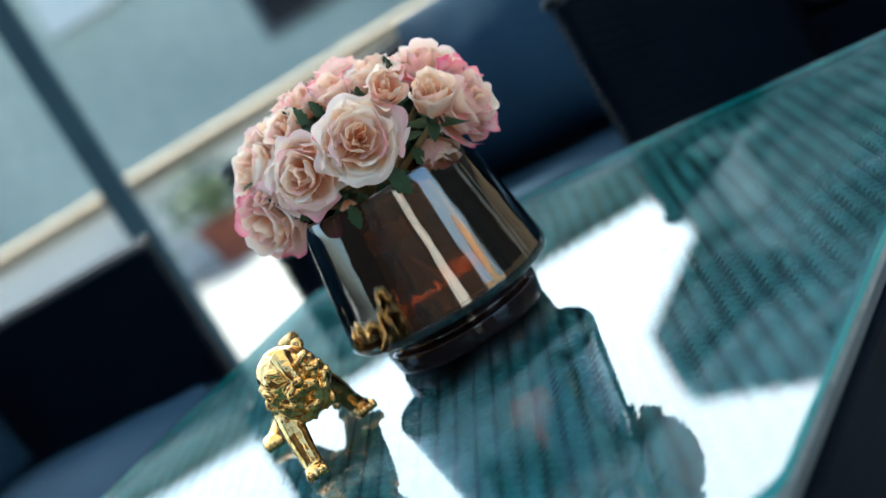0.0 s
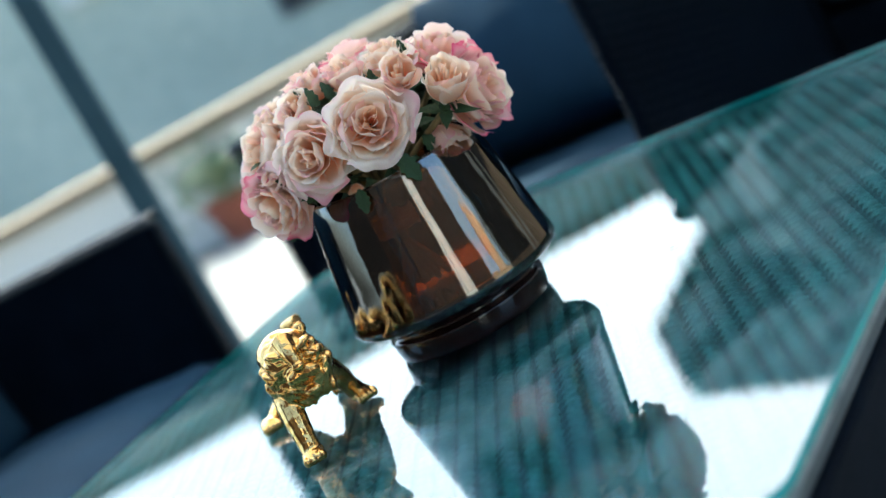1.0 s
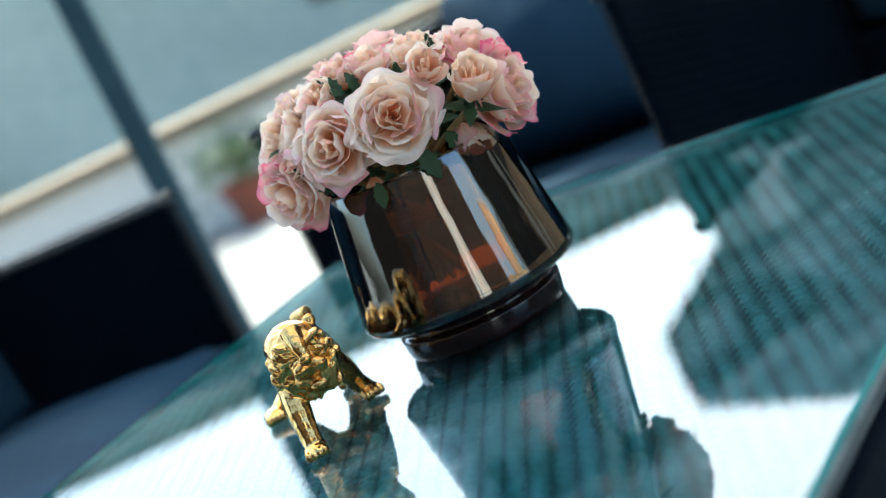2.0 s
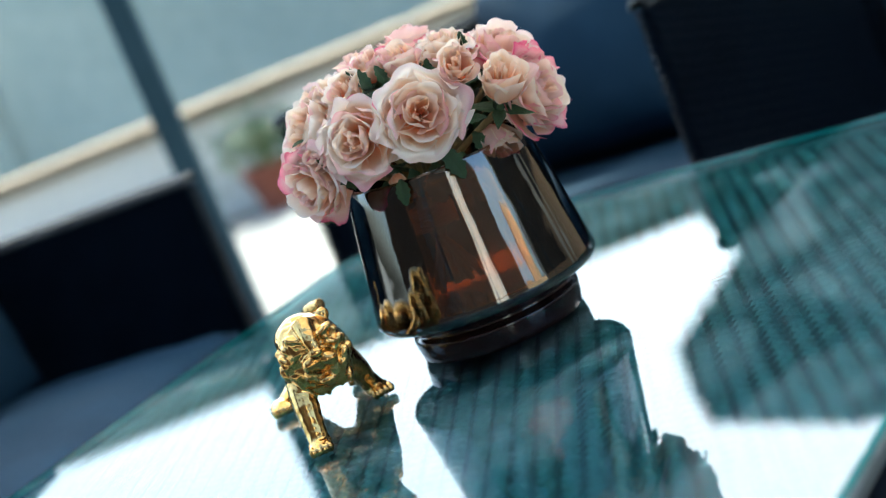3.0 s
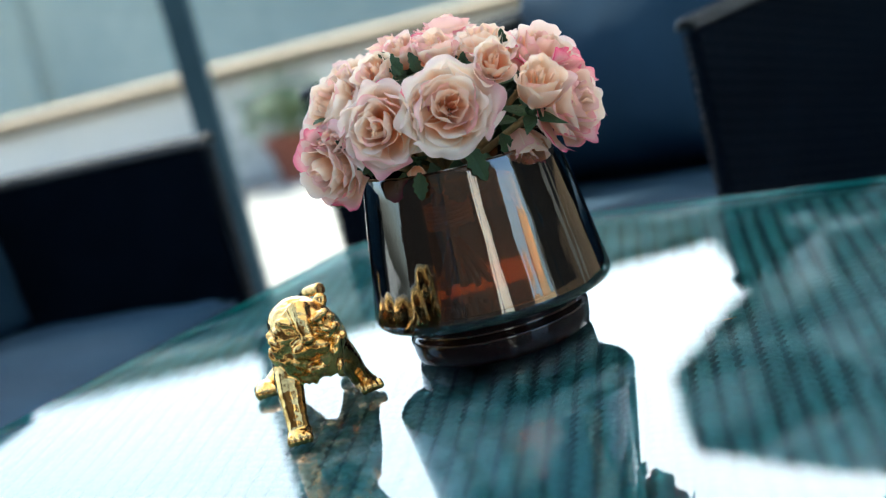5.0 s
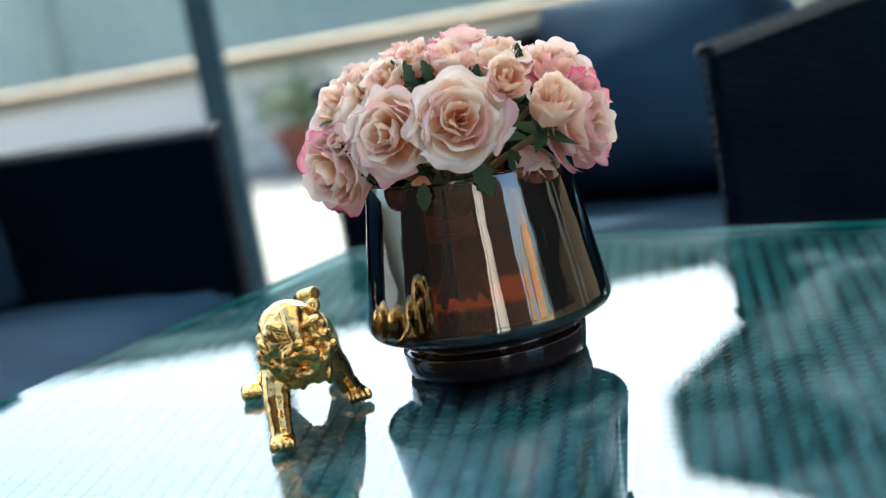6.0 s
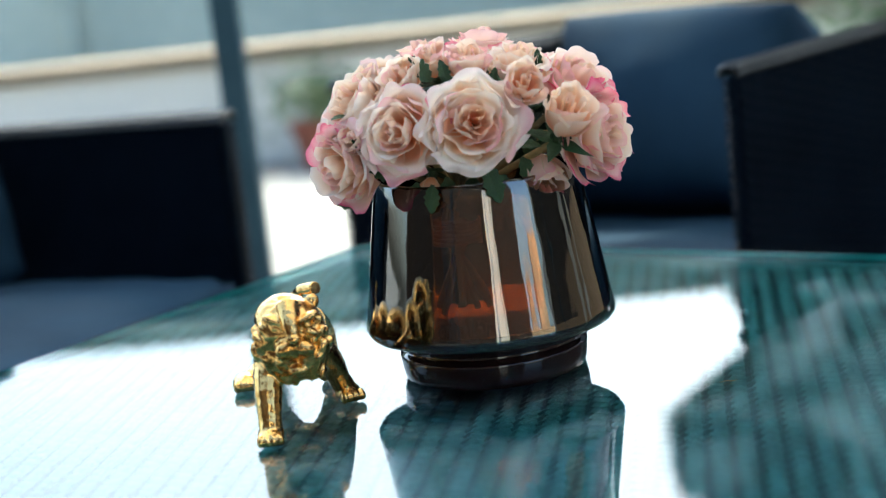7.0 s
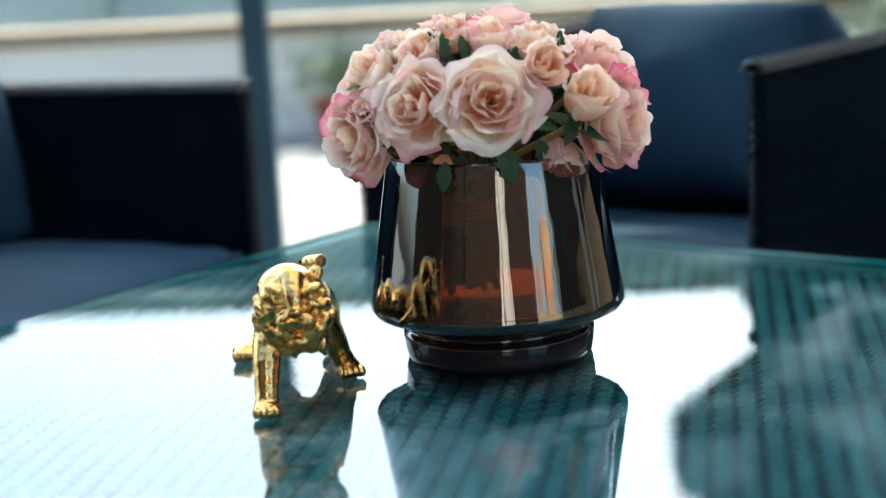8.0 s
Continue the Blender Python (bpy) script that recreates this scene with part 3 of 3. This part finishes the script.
# ---------------------------------------------------------------- roses
def petal_mesh(tall, f, seed, spread, mat):
    """One silk petal of a rose of radius 1, f from 0 (heart) to 1 (outermost)."""
    rng = random.Random(seed)
    nu, nv = 18, 13
    bm = bmesh.new()
    uv = bm.loops.layers.uv.new("petal")
    reach = 0.07 + 0.87 * f ** 0.90
    ztop = tall * (1.0 - 0.44 * f ** 1.6) * rng.uniform(0.92, 1.06)
    roll = 0.50 * f ** 1.05 * rng.uniform(0.6, 1.35)
    off, lean = rng.uniform(0, 50), rng.uniform(-0.35, 0.35)
    point = rng.uniform(0.0, 0.06) * f
    notch = rng.uniform(-0.06, 0.02) * f
    fold = rng.uniform(0.02, 0.09) * f
    grid = []
    for j in range(nv + 1):
        row = []
        for i in range(nu + 1):
            s, t = -1 + 2 * i / nu, j / nv
            te = t * (1 - 0.19 * abs(s) ** 3.0 + 0.10 * lean * s + point * math.exp(-((s - lean) / 0.22) ** 2) + notch * math.exp(-((s + lean) / 0.16) ** 2))
            ang = spread * s * (0.42 + 0.58 * math.sin(min(1.0, te * 1.25) * math.pi / 2))
            rho = reach * math.sin(min(1.0, te * 1.15) * math.pi / 2) ** (0.80 - 0.30 * f)
            rho *= 1 - 0.55 * max(0.0, 1 - f / 0.16) * te * te
            z = ztop * te ** (0.80 + 0.75 * f)
            tip = max(0.0, te - 0.60) / 0.40
            rim = max(tip, abs(s) ** 3 * te)
            wave = noise.noise(Vector((s * 1.4 + off, te * 0.9, f * 3)))
            ruffle = noise.noise(Vector((s * 3.6 + off, te * 1.6, 11.0)))
            curl = roll * (0.60 + 1.7 * wave)
            rho += 0.42 * curl * tip ** 1.7
            z -= 0.62 * curl * tip ** 2.2
            z += (0.36 * wave + 0.10 * ruffle * rim) * rim * (0.25 + f)
            rho += 0.12 * noise.noise(Vector((s * 1.3, te * 1.2 + off, 7.0))) * (0.3 + rim)
            rho += 0.07 * ruffle * rim ** 1.5 * (0.25 + 0.75 * f)
            rho -= fold * math.exp(-((s - lean) / 0.2) ** 2) * te
            side = max(0.0, abs(s) - 0.55) / 0.45
            rho += 0.20 * f * side ** 2 * te * (0.6 + wave)
            row.append(bm.verts.new((rho * math.cos(ang), rho * math.sin(ang), z)))
        grid.append(row)
    for j in range(nv):
        for i in range(nu):
            fc = bm.faces.new((grid[j][i], grid[j][i + 1], grid[j + 1][i + 1], grid[j + 1][i]))
            fc.smooth = True
            for lp, (a, b) in zip(fc.loops, ((i, j), (i + 1, j), (i + 1, j + 1), (i, j + 1))):
                edge_t = max(b / nv, abs(-1 + 2 * a / nu) ** 5 * 0.85)
                lp[uv].uv = (a / nu, (0.55 + 0.45 * f) * edge_t)
    return mesh_of("petal", bm, mat)


def sepal_cup(radius):
    bm = bmesh.new()
    for k in range(5):
        a = k * 2 * math.pi / 5
        q = Matrix.Rotation(a, 3, "Z")
        pts = [(0.0, -0.10), (0.0, 0.10), (0.30, 0.16), (0.62, 0.07), (0.86, 0.0), (0.62, -0.07), (0.30, -0.16)]
        vs = [bm.verts.new(q @ Vector((x * radius, y * radius, radius * (-0.16 + 0.25 * x * x - 0.03)))) for x, y in pts]
        bm.faces.new(vs)
    tube(bm, [(0, 0, -0.34 * radius), (0, 0, -0.24 * radius), (0, 0, -0.10 * radius), (0, 0, 0.05 * radius)], [0.07 * radius, 0.16 * radius, 0.17 * radius, 0.08 * radius], 8)
    return mesh_of("rose", bm, LEAF)


LAYERS = [(0.00, 2, 2.2), (0.10, 3, 1.35), (0.22, 3, 1.25), (0.36, 4, 1.05), (0.52, 4, 1.02), (0.68, 5, 0.88), (0.84, 5, 0.86), (1.00, 5, 0.86)]
# open and half-open roses and buds: openness, height, petal, layers
ROSE_KINDS = []
for kind, (openness, tall, mat, layers) in enumerate((
        (1.0, 0.84, PETAL, LAYERS), (0.90, 0.96, PETAL, LAYERS), (0.66, 1.12, PETAL, LAYERS[:2] + LAYERS[3:6]),
        (0.94, 0.92, PETAL, LAYERS), (0.90, 0.96, PINK_PETAL, LAYERS), (0.68, 1.12, PINK_PETAL, LAYERS[:2] + LAYERS[3:6]))):
    petals = []
    rng = random.Random(20 + kind)
    for k, (f, count, spread) in enumerate(layers):
        for c in range(count):
            me = petal_mesh(tall * (0.96 + 0.1 * rng.random()), f * openness, 100 * kind + 10 * k + c, spread * (0.94 + 0.16 * rng.random()), mat)
            turn = 360.0 * (c + 0.37 * k) / count + rng.uniform(-12, 12)
            petals.append((me, turn, rng.uniform(-9, 9)))
    ROSE_KINDS.append((sepal_cup(1.0), petals))

bouquet = empty("rose_bouquet", pose(0, 0, 0.045))
tagged(bouquet, "dense bouquet of peach and pink silk roses in the vase", "bouquet")


def rose(kind, x, y, z, r, facing, spin, label=""):
    """facing: the way the flower looks; its heart lies at x, y, z."""
    cup, petals = ROSE_KINDS[kind]
    d = Vector(facing).normalized()
    q = d.to_track_quat("Z", "Y").to_matrix().to_4x4()
    m = Matrix.Translation(Vector((x, y, z - 0.045)) - d * r * 0.55) @ q @ pose(0, 0, 0, 0, 0, spin) @ Matrix.Scale(r, 4)
    core = part("rose", cup, None, bouquet, label)
    core.matrix_local = m
    for me, turn, tip in petals:
        p = part("petal", me, None, core)
        p.matrix_local = pose(0, 0, 0, 0, tip, turn)
    return core


FRONT_ROSES = [
    (0, 0.005, -0.106, 0.193, 0.0325, (0.10, -1.0, 0.22), 20),
    (3, -0.046, -0.092, 0.190, 0.0315, (-0.38, -1.0, 0.20), 75),
    (4, -0.091, -0.060, 0.166, 0.033, (-0.95, -0.85, -0.08), 185),
    (5, -0.074, -0.066, 0.186, 0.022, (-0.55, -0.75, 0.25), 200),
    (1, -0.078, -0.045, 0.207, 0.034, (-0.7, -0.5, 0.6), 30),
    (3, -0.062, -0.030, 0.222, 0.029, (-0.35, -0.4, 0.9), 60),
    (2, -0.039, -0.062, 0.222, 0.024, (-0.25, -0.75, 0.75), 10),
    (5, 0.003, -0.056, 0.226, 0.028, (0.02, -0.45, 1.0), 100),
    (2, 0.039, -0.086, 0.211, 0.026, (0.16, -0.95, 0.62), 55),
]
CROWN_ROSES = [
    (1, 0.038, -0.040, 0.226, 0.025, (0.15, -0.35, 1.0), 10),
    (2, 0.066, -0.080, 0.188, 0.033, (0.30, -0.70, 0.70), 160),
    (4, 0.090, -0.046, 0.169, 0.037, (0.95, -0.70, 0.08), 118),
    (4, 0.078, -0.028, 0.208, 0.033, (0.60, -0.45, 0.75), 15),
    (4, -0.028, -0.004, 0.233, 0.027, (-0.1, 0.0, 1.0), 80),
    (4, 0.014, 0.004, 0.236, 0.028, (0.1, 0.05, 1.0), 120),
    (5, -0.020, -0.040, 0.230, 0.022, (-0.15, -0.5, 1.0), 0),
    (2, 0.046, -0.044, 0.147, 0.030, (0.3, -0.6, -0.7), 95),
    (2, -0.032, -0.044, 0.141, 0.021, (-0.2, -0.6, -0.75), 35),
]
BACK_ROSES = [
    (0, -0.058, 0.045, 0.205, 0.034, (-0.5, 0.6, 0.7), 15),
    (0, 0.0, 0.065, 0.212, 0.036, (0.0, 0.8, 0.7), 55),
    (0, 0.062, 0.045, 0.200, 0.035, (0.55, 0.6, 0.6), 85),
    (4, 0.092, 0.025, 0.176, 0.035, (1.0, 0.4, 0.1), 25),
    (3, -0.092, 0.010, 0.184, 0.035, (-1.0, 0.2, 0.2), 115),
    (3, -0.055, 0.085, 0.172, 0.034, (-0.5, 1.0, 0.1), 5),
    (3, 0.045, 0.09, 0.170, 0.034, (0.4, 1.0, 0.1), 45),
]
ROSES = FRONT_ROSES + CROWN_ROSES + BACK_ROSES
for r in ROSES:
    rose(*r)


def leaf(x, y, z, length, way, up, bend=0.25):
    """A toothed silk leaf from its stalk end."""
    bm = bmesh.new()
    n = 9
    rows = []
    for i in range(n + 1):
        t = i / n
        w = 0.27 * math.sin(math.pi * min(1, t * 0.93 + 0.05)) ** 0.85 * (1 + 0.16 * (-1) ** i)
        z0 = -bend * t * t
        rows.append([bm.verts.new((t, -w, z0 + 0.10 * w)), bm.verts.new((t, 0, z0 - 0.02)), bm.verts.new((t, w, z0 + 0.10 * w))])
    for a, b in zip(rows, rows[1:]):
        for k in range(2):
            bm.faces.new((a[k], b[k], b[k + 1], a[k + 1]))
    ob = part("leaf", bm, LEAF, bouquet)
    d, u = Vector(way).normalized(), Vector(up).normalized()
    s = u.cross(d).normalized()
    u = d.cross(s)
    ob.matrix_local = Matrix.Translation((x * 0.93, y * 0.90, z - 0.045)) @ Matrix((d, s, u)).transposed().to_4x4() @ Matrix.Scale(length * 0.74, 4)
    return ob


UPPER_LEAVES = [
    (-0.024, -0.070, 0.218, 0.030, (-0.45, -0.15, 0.8), (0.2, -1, 0.3)),
    (-0.012, -0.072, 0.216, 0.022, (-0.1, -0.1, 1.0), (0.5, -1, 0.1)),
    (0.020, -0.070, 0.207, 0.022, (0.1, -0.1, 1.0), (-0.5, -1, 0.1)),
    (0.030, -0.080, 0.172, 0.026, (1.0, -0.25, 0.05), (0.0, -0.6, 1)),
    (0.010, -0.085, 0.160, 0.036, (0.35, -0.2, -1.0), (0.3, -1, 0.1)),
]
SIDE_LEAVES = [
    (-0.030, -0.080, 0.150, 0.026, (-0.15, -0.3, -1.0), (0.0, -1, 0.2)),
    (-0.050, -0.085, 0.160, 0.034, (-1.0, -0.1, 0.35), (-0.2, -1, 0.4)),
    (-0.080, -0.050, 0.140, 0.034, (-1.0, 0.0, 0.1), (0.0, -1, 0.4)),
    (-0.085, -0.060, 0.200, 0.022, (-0.6, -0.6, 0.2), (-0.3, -0.5, 1)),
    (0.055, -0.050, 0.216, 0.020, (-0.1, -0.2, 1.0), (-0.6, -1, 0.1)),
    (-0.075, -0.075, 0.178, 0.018, (-0.5, -0.7, 0.6), (0.0, -1, 0.5)),
]
HANGING_LEAVES = [
    (-0.020, -0.062, 0.152, 0.030, (0.1, -0.3, -1.0), (0.3, -1, 0.1)),
    (0.000, -0.066, 0.152, 0.034, (-0.2, -0.2, -1.0), (-0.4, -1, 0.1)),
    (0.022, -0.064, 0.150, 0.028, (0.0, -0.2, -1.0), (0.2, -1, 0.1)),
    (-0.042, -0.060, 0.150, 0.028, (-0.3, -0.2, -1.0), (0.0, -1, 0.1)),
    (-0.010, -0.058, 0.140, 0.040, (0.2, 0.4, -1.0), (0.0, -1, -0.3)),
    (0.012, -0.055, 0.140, 0.040, (-0.3, 0.5, -1.0), (0.2, -1, -0.3)),
    (0.036, -0.060, 0.160, 0.030, (0.4, -0.2, -1.0), (0.4, -1, 0.1)),
    (0.000, 0.110, 0.170, 0.034, (0.0, 1.0, -0.3), (0.0, 0.3, 1)),
    (0.075, 0.080, 0.165, 0.034, (0.7, 0.8, -0.3), (0.0, 0.3, 1)),
    (-0.080, 0.070, 0.165, 0.034, (-0.8, 0.7, -0.3), (0.0, 0.3, 1)),
]
LEAVES = UPPER_LEAVES + SIDE_LEAVES + HANGING_LEAVES
for l in LEAVES:
    leaf(*l)

rng = random.Random(9)
for k, (kind, x, y, z, r, facing, spin) in enumerate(ROSES):
    a = 2.4 * k
    c = 0.011 * math.sqrt((k + 0.5) / len(ROSES))
    d = Vector(facing).normalized()
    top_end = Vector((x, y, z)) - d * r * 0.8
    band = Vector((-0.018 + c * math.cos(a), c * math.sin(a), 0.105))
    mid = band * 0.55 + Vector((top_end.x * 0.35, top_end.y * 0.35, 0.142)) * 0.45
    low = Vector((-0.018 - 2.2 * c * math.cos(a) + rng.uniform(-0.004, 0.004), -2.2 * c * math.sin(a), 0.048 + rng.uniform(0, 0.008)))
    pts = [p - Vector((0, 0, 0.045)) for p in (top_end, mid + Vector((0, 0, 0.012)), band, (band + low) / 2, low)]
    part("stem", tube(bmesh.new(), smoothed(pts, 5), 0.0026, 6), STEM, bouquet, smooth=True)
bm = bmesh.new()
turns = 6
pts = [(-0.018 + 0.0165 * math.cos(t * 0.35), 0.0165 * math.sin(t * 0.35), 0.050 + 0.0185 * t / (turns * 18)) for t in range(turns * 18)]
tube(bm, pts, 0.0019, 6)
part("twine_band", bm, TWINE, bouquet, "brown twine tied round the stems", True)


# ---------------------------------------------------------------- gilded tiger figurine
def blob(bm, centre, radii, turn=(0, 0, 0), sub=3):
    m = pose(*centre, *turn) @ Matrix.Diagonal((*radii, 1))
    bmesh.ops.create_icosphere(bm, subdivisions=sub, radius=1.0, matrix=m)


def limb(bm, points, radii):
    tube(bm, smoothed(points, 5), [radii[min(int(i / 5), len(radii) - 1)] * (1 - (i % 5) / 5) + radii[min(int(i / 5) + 1, len(radii) - 1)] * (i % 5) / 5 for i in range(5 * (len(points) - 1) + 1)], 12)


def paw(bm, x, y, heading):
    c, s = math.cos(radians(heading)), math.sin(radians(heading))
    blob(bm, (x, y, 0.0062), (0.0092, 0.0110, 0.0062), (0, 0, heading + 90))
    for k in (-1.5, -0.5, 0.5, 1.5):
        px = x + c * 0.0085 - s * k * 0.0043
        py = y + s * 0.0085 + c * k * 0.0043
        blob(bm, (px, py, 0.0046), (0.0030, 0.0048, 0.0046), (0, 0, heading + 90), 2)


bm = bmesh.new()
# body from the chest back to the haunches
blob(bm, (-0.133, -0.096, 0.053), (0.0230, 0.026, 0.0240), (0, 0, 6))
blob(bm, (-0.138, -0.058, 0.047), (0.0195, 0.034, 0.0190), (0, 0, 8))
blob(bm, (-0.145, -0.015, 0.044), (0.0200, 0.028, 0.0195), (0, 0, 8))
# head
H = (-0.129, -0.117, 0.068)
blob(bm, H, (0.0232, 0.0200, 0.0240), (10, 0, 10))
blob(bm, (H[0] - 0.004, H[1] + 0.006, H[2] + 0.008), (0.0210, 0.0200, 0.0175), (0, 0, 10))
blob(bm, (H[0], H[1] - 0.002, H[2] - 0.014), (0.0225, 0.0170, 0.0180), (0, 0, 10))
# muzzle, nose, lips and chin
blob(bm, (H[0] + 0.003, H[1] - 0.015, H[2] - 0.006), (0.0130, 0.0110, 0.0095))
blob(bm, (H[0] + 0.0045, H[1] - 0.0262, H[2] + 0.0010), (0.0054, 0.0034, 0.0034))
for s in (-1, 1):
    blob(bm, (H[0] + 0.0040 + s * 0.0066, H[1] - 0.0215, H[2] - 0.0065), (0.0072, 0.0056, 0.0056), (0, s * 18, s * 16))
    blob(bm, (H[0] + 0.0035 + s * 0.0085, H[1] - 0.0165, H[2] - 0.0150), (0.0050, 0.0050, 0.0060), (0, s * 30, 0))
blob(bm, (H[0] + 0.0045, H[1] - 0.0160, H[2] - 0.0215), (0.0075, 0.0070, 0.0048))
limb(bm, [(H[0] + 0.001, H[1] - 0.008, H[2] + 0.020), (H[0] + 0.0025, H[1] - 0.0175, H[2] + 0.0115), (H[0] + 0.0042, H[1] - 0.0235, H[2] + 0.003)], [0.0085, 0.0066, 0.0046])
fur_rng = random.Random(31)
for s in (-1, 1):
    # brow, eye, lower lid, cheekbone
    blob(bm, (H[0] + 0.003 + s * 0.0115, H[1] - 0.0150, H[2] + 0.0128), (0.0074, 0.0044, 0.0030), (0, -s * 24, s * 14), 2)
    blob(bm, (H[0] + 0.003 + s * 0.0105, H[1] - 0.0168, H[2] + 0.0076), (0.0030, 0.0024, 0.0026), (0, 0, 0), 2)
    blob(bm, (H[0] + 0.003 + s * 0.0118, H[1] - 0.0160, H[2] + 0.0030), (0.0062, 0.0034, 0.0022), (0, s * 16, s * 14), 2)
    # ear
    blob(bm, (H[0] + s * 0.0155, H[1] + 0.0030, H[2] + (0.0190 if s > 0 else 0.0165)), (0.0052, 0.0036, 0.0056 if s > 0 else 0.0034), (-10, s * 28, 0), 2)
    # tufts of the ruff, in two uneven rows down the cheek
    for k in range(16):
        u, row = (k % 8) / 7, k // 8
        a = radians(60 - 140 * u + fur_rng.uniform(-7, 7))
        out = 0.0185 + 0.0035 * row + fur_rng.uniform(-0.0012, 0.0012)
        blob(bm, (H[0] + s * out * math.cos(a) * 1.05, H[1] - 0.0105 + 0.0065 * row, H[2] - 0.007 + 0.0205 * math.sin(a)), (0.0034, 0.0044, 0.0070 + fur_rng.uniform(-0.001, 0.002)), (fur_rng.uniform(-15, 15), s * (18 + 30 * (1 - u)), 0), 2)
for k in range(9):
    blob(bm, (H[0] - 0.012 + 0.0038 * k, H[1] - 0.006, H[2] - 0.0255 - 0.0024 * fur_rng.random()), (0.0026, 0.0060, 0.0058), (12, fur_rng.uniform(-18, 18), 0), 2)
# legs: one planted forward, one stepping
limb(bm, [(-0.145, -0.110, 0.052), (-0.1475, -0.124, 0.038), (-0.1475, -0.135, 0.016), (-0.1475, -0.138, 0.007)], [0.0125, 0.0098, 0.0080, 0.0082])
for k in range(5):
    u = k / 4
    blob(bm, (-0.1473, -0.1260 - 0.010 * u, 0.036 - 0.021 * u), (0.0094 - 0.001 * u, 0.0090 - 0.001 * u, 0.0014), (18, 8 * (-1) ** k, 0), 2)
paw(bm, -0.1475, -0.139, -86)
limb(bm, [(-0.119, -0.084, 0.048), (-0.113, -0.070, 0.036), (-0.109, -0.056, 0.018), (-0.106, -0.050, 0.008)], [0.0125, 0.0098, 0.0078, 0.0080])
paw(bm, -0.1045, -0.052, -62)
limb(bm, [(-0.151, -0.008, 0.040), (-0.160, 0.012, 0.030), (-0.172, 0.018, 0.015), (-0.181, 0.009, 0.007)], [0.0130, 0.0095, 0.0065, 0.0070])
paw(bm, -0.186, 0.003, -80)
limb(bm, [(-0.134, 0.004, 0.044), (-0.128, 0.018, 0.034), (-0.124, 0.022, 0.016), (-0.123, 0.016, 0.007)], [0.0150, 0.0110, 0.0075, 0.0078])
paw(bm, -0.122, 0.012, -82)
# tail, rising and curling
limb(bm, [(-0.147, 0.008, 0.050), (-0.148, 0.026, 0.050), (-0.145, 0.030, 0.060), (-0.137, 0.022, 0.067), (-0.1265, 0.012, 0.069)], [0.0060, 0.0052, 0.0046, 0.0046, 0.0052])
tiger = part("tiger_figurine", bm, GOLD, smooth=True)
tagged(tiger, "small polished gold tiger figurine walking on the glass", "figurine")
rm = tiger.modifiers.new("remesh", "REMESH")
rm.mode, rm.voxel_size, rm.use_smooth_shade = "VOXEL", 0.0009, True
sm = tiger.modifiers.new("smooth", "SMOOTH")
sm.factor, sm.iterations = 0.5, 5
fur = bpy.data.textures.new("fur", "CLOUDS")
fur.noise_scale, fur.noise_depth = 0.0060, 2
dp = tiger.modifiers.new("fur", "DISPLACE")
dp.texture, dp.strength, dp.mid_level = fur, 0.0011, 0.5
tiger.location.z = 0.0006


# ---------------------------------------------------------------- a stray fibre on the glass
bm = bmesh.new()
tube(bm, smoothed([(0, 0, 0), (0.004, 0.001, 0.0003), (0.008, 0.0, 0.0002), (0.011, 0.0015, 0.0)], 4), 0.00025, 4)
fibre = part("fibre", bm, STEM)
fibre.location = (0.151, -0.097, 0.0008)
tagged(fibre, "tiny dark stray fibre lying on the glass", "fibre")
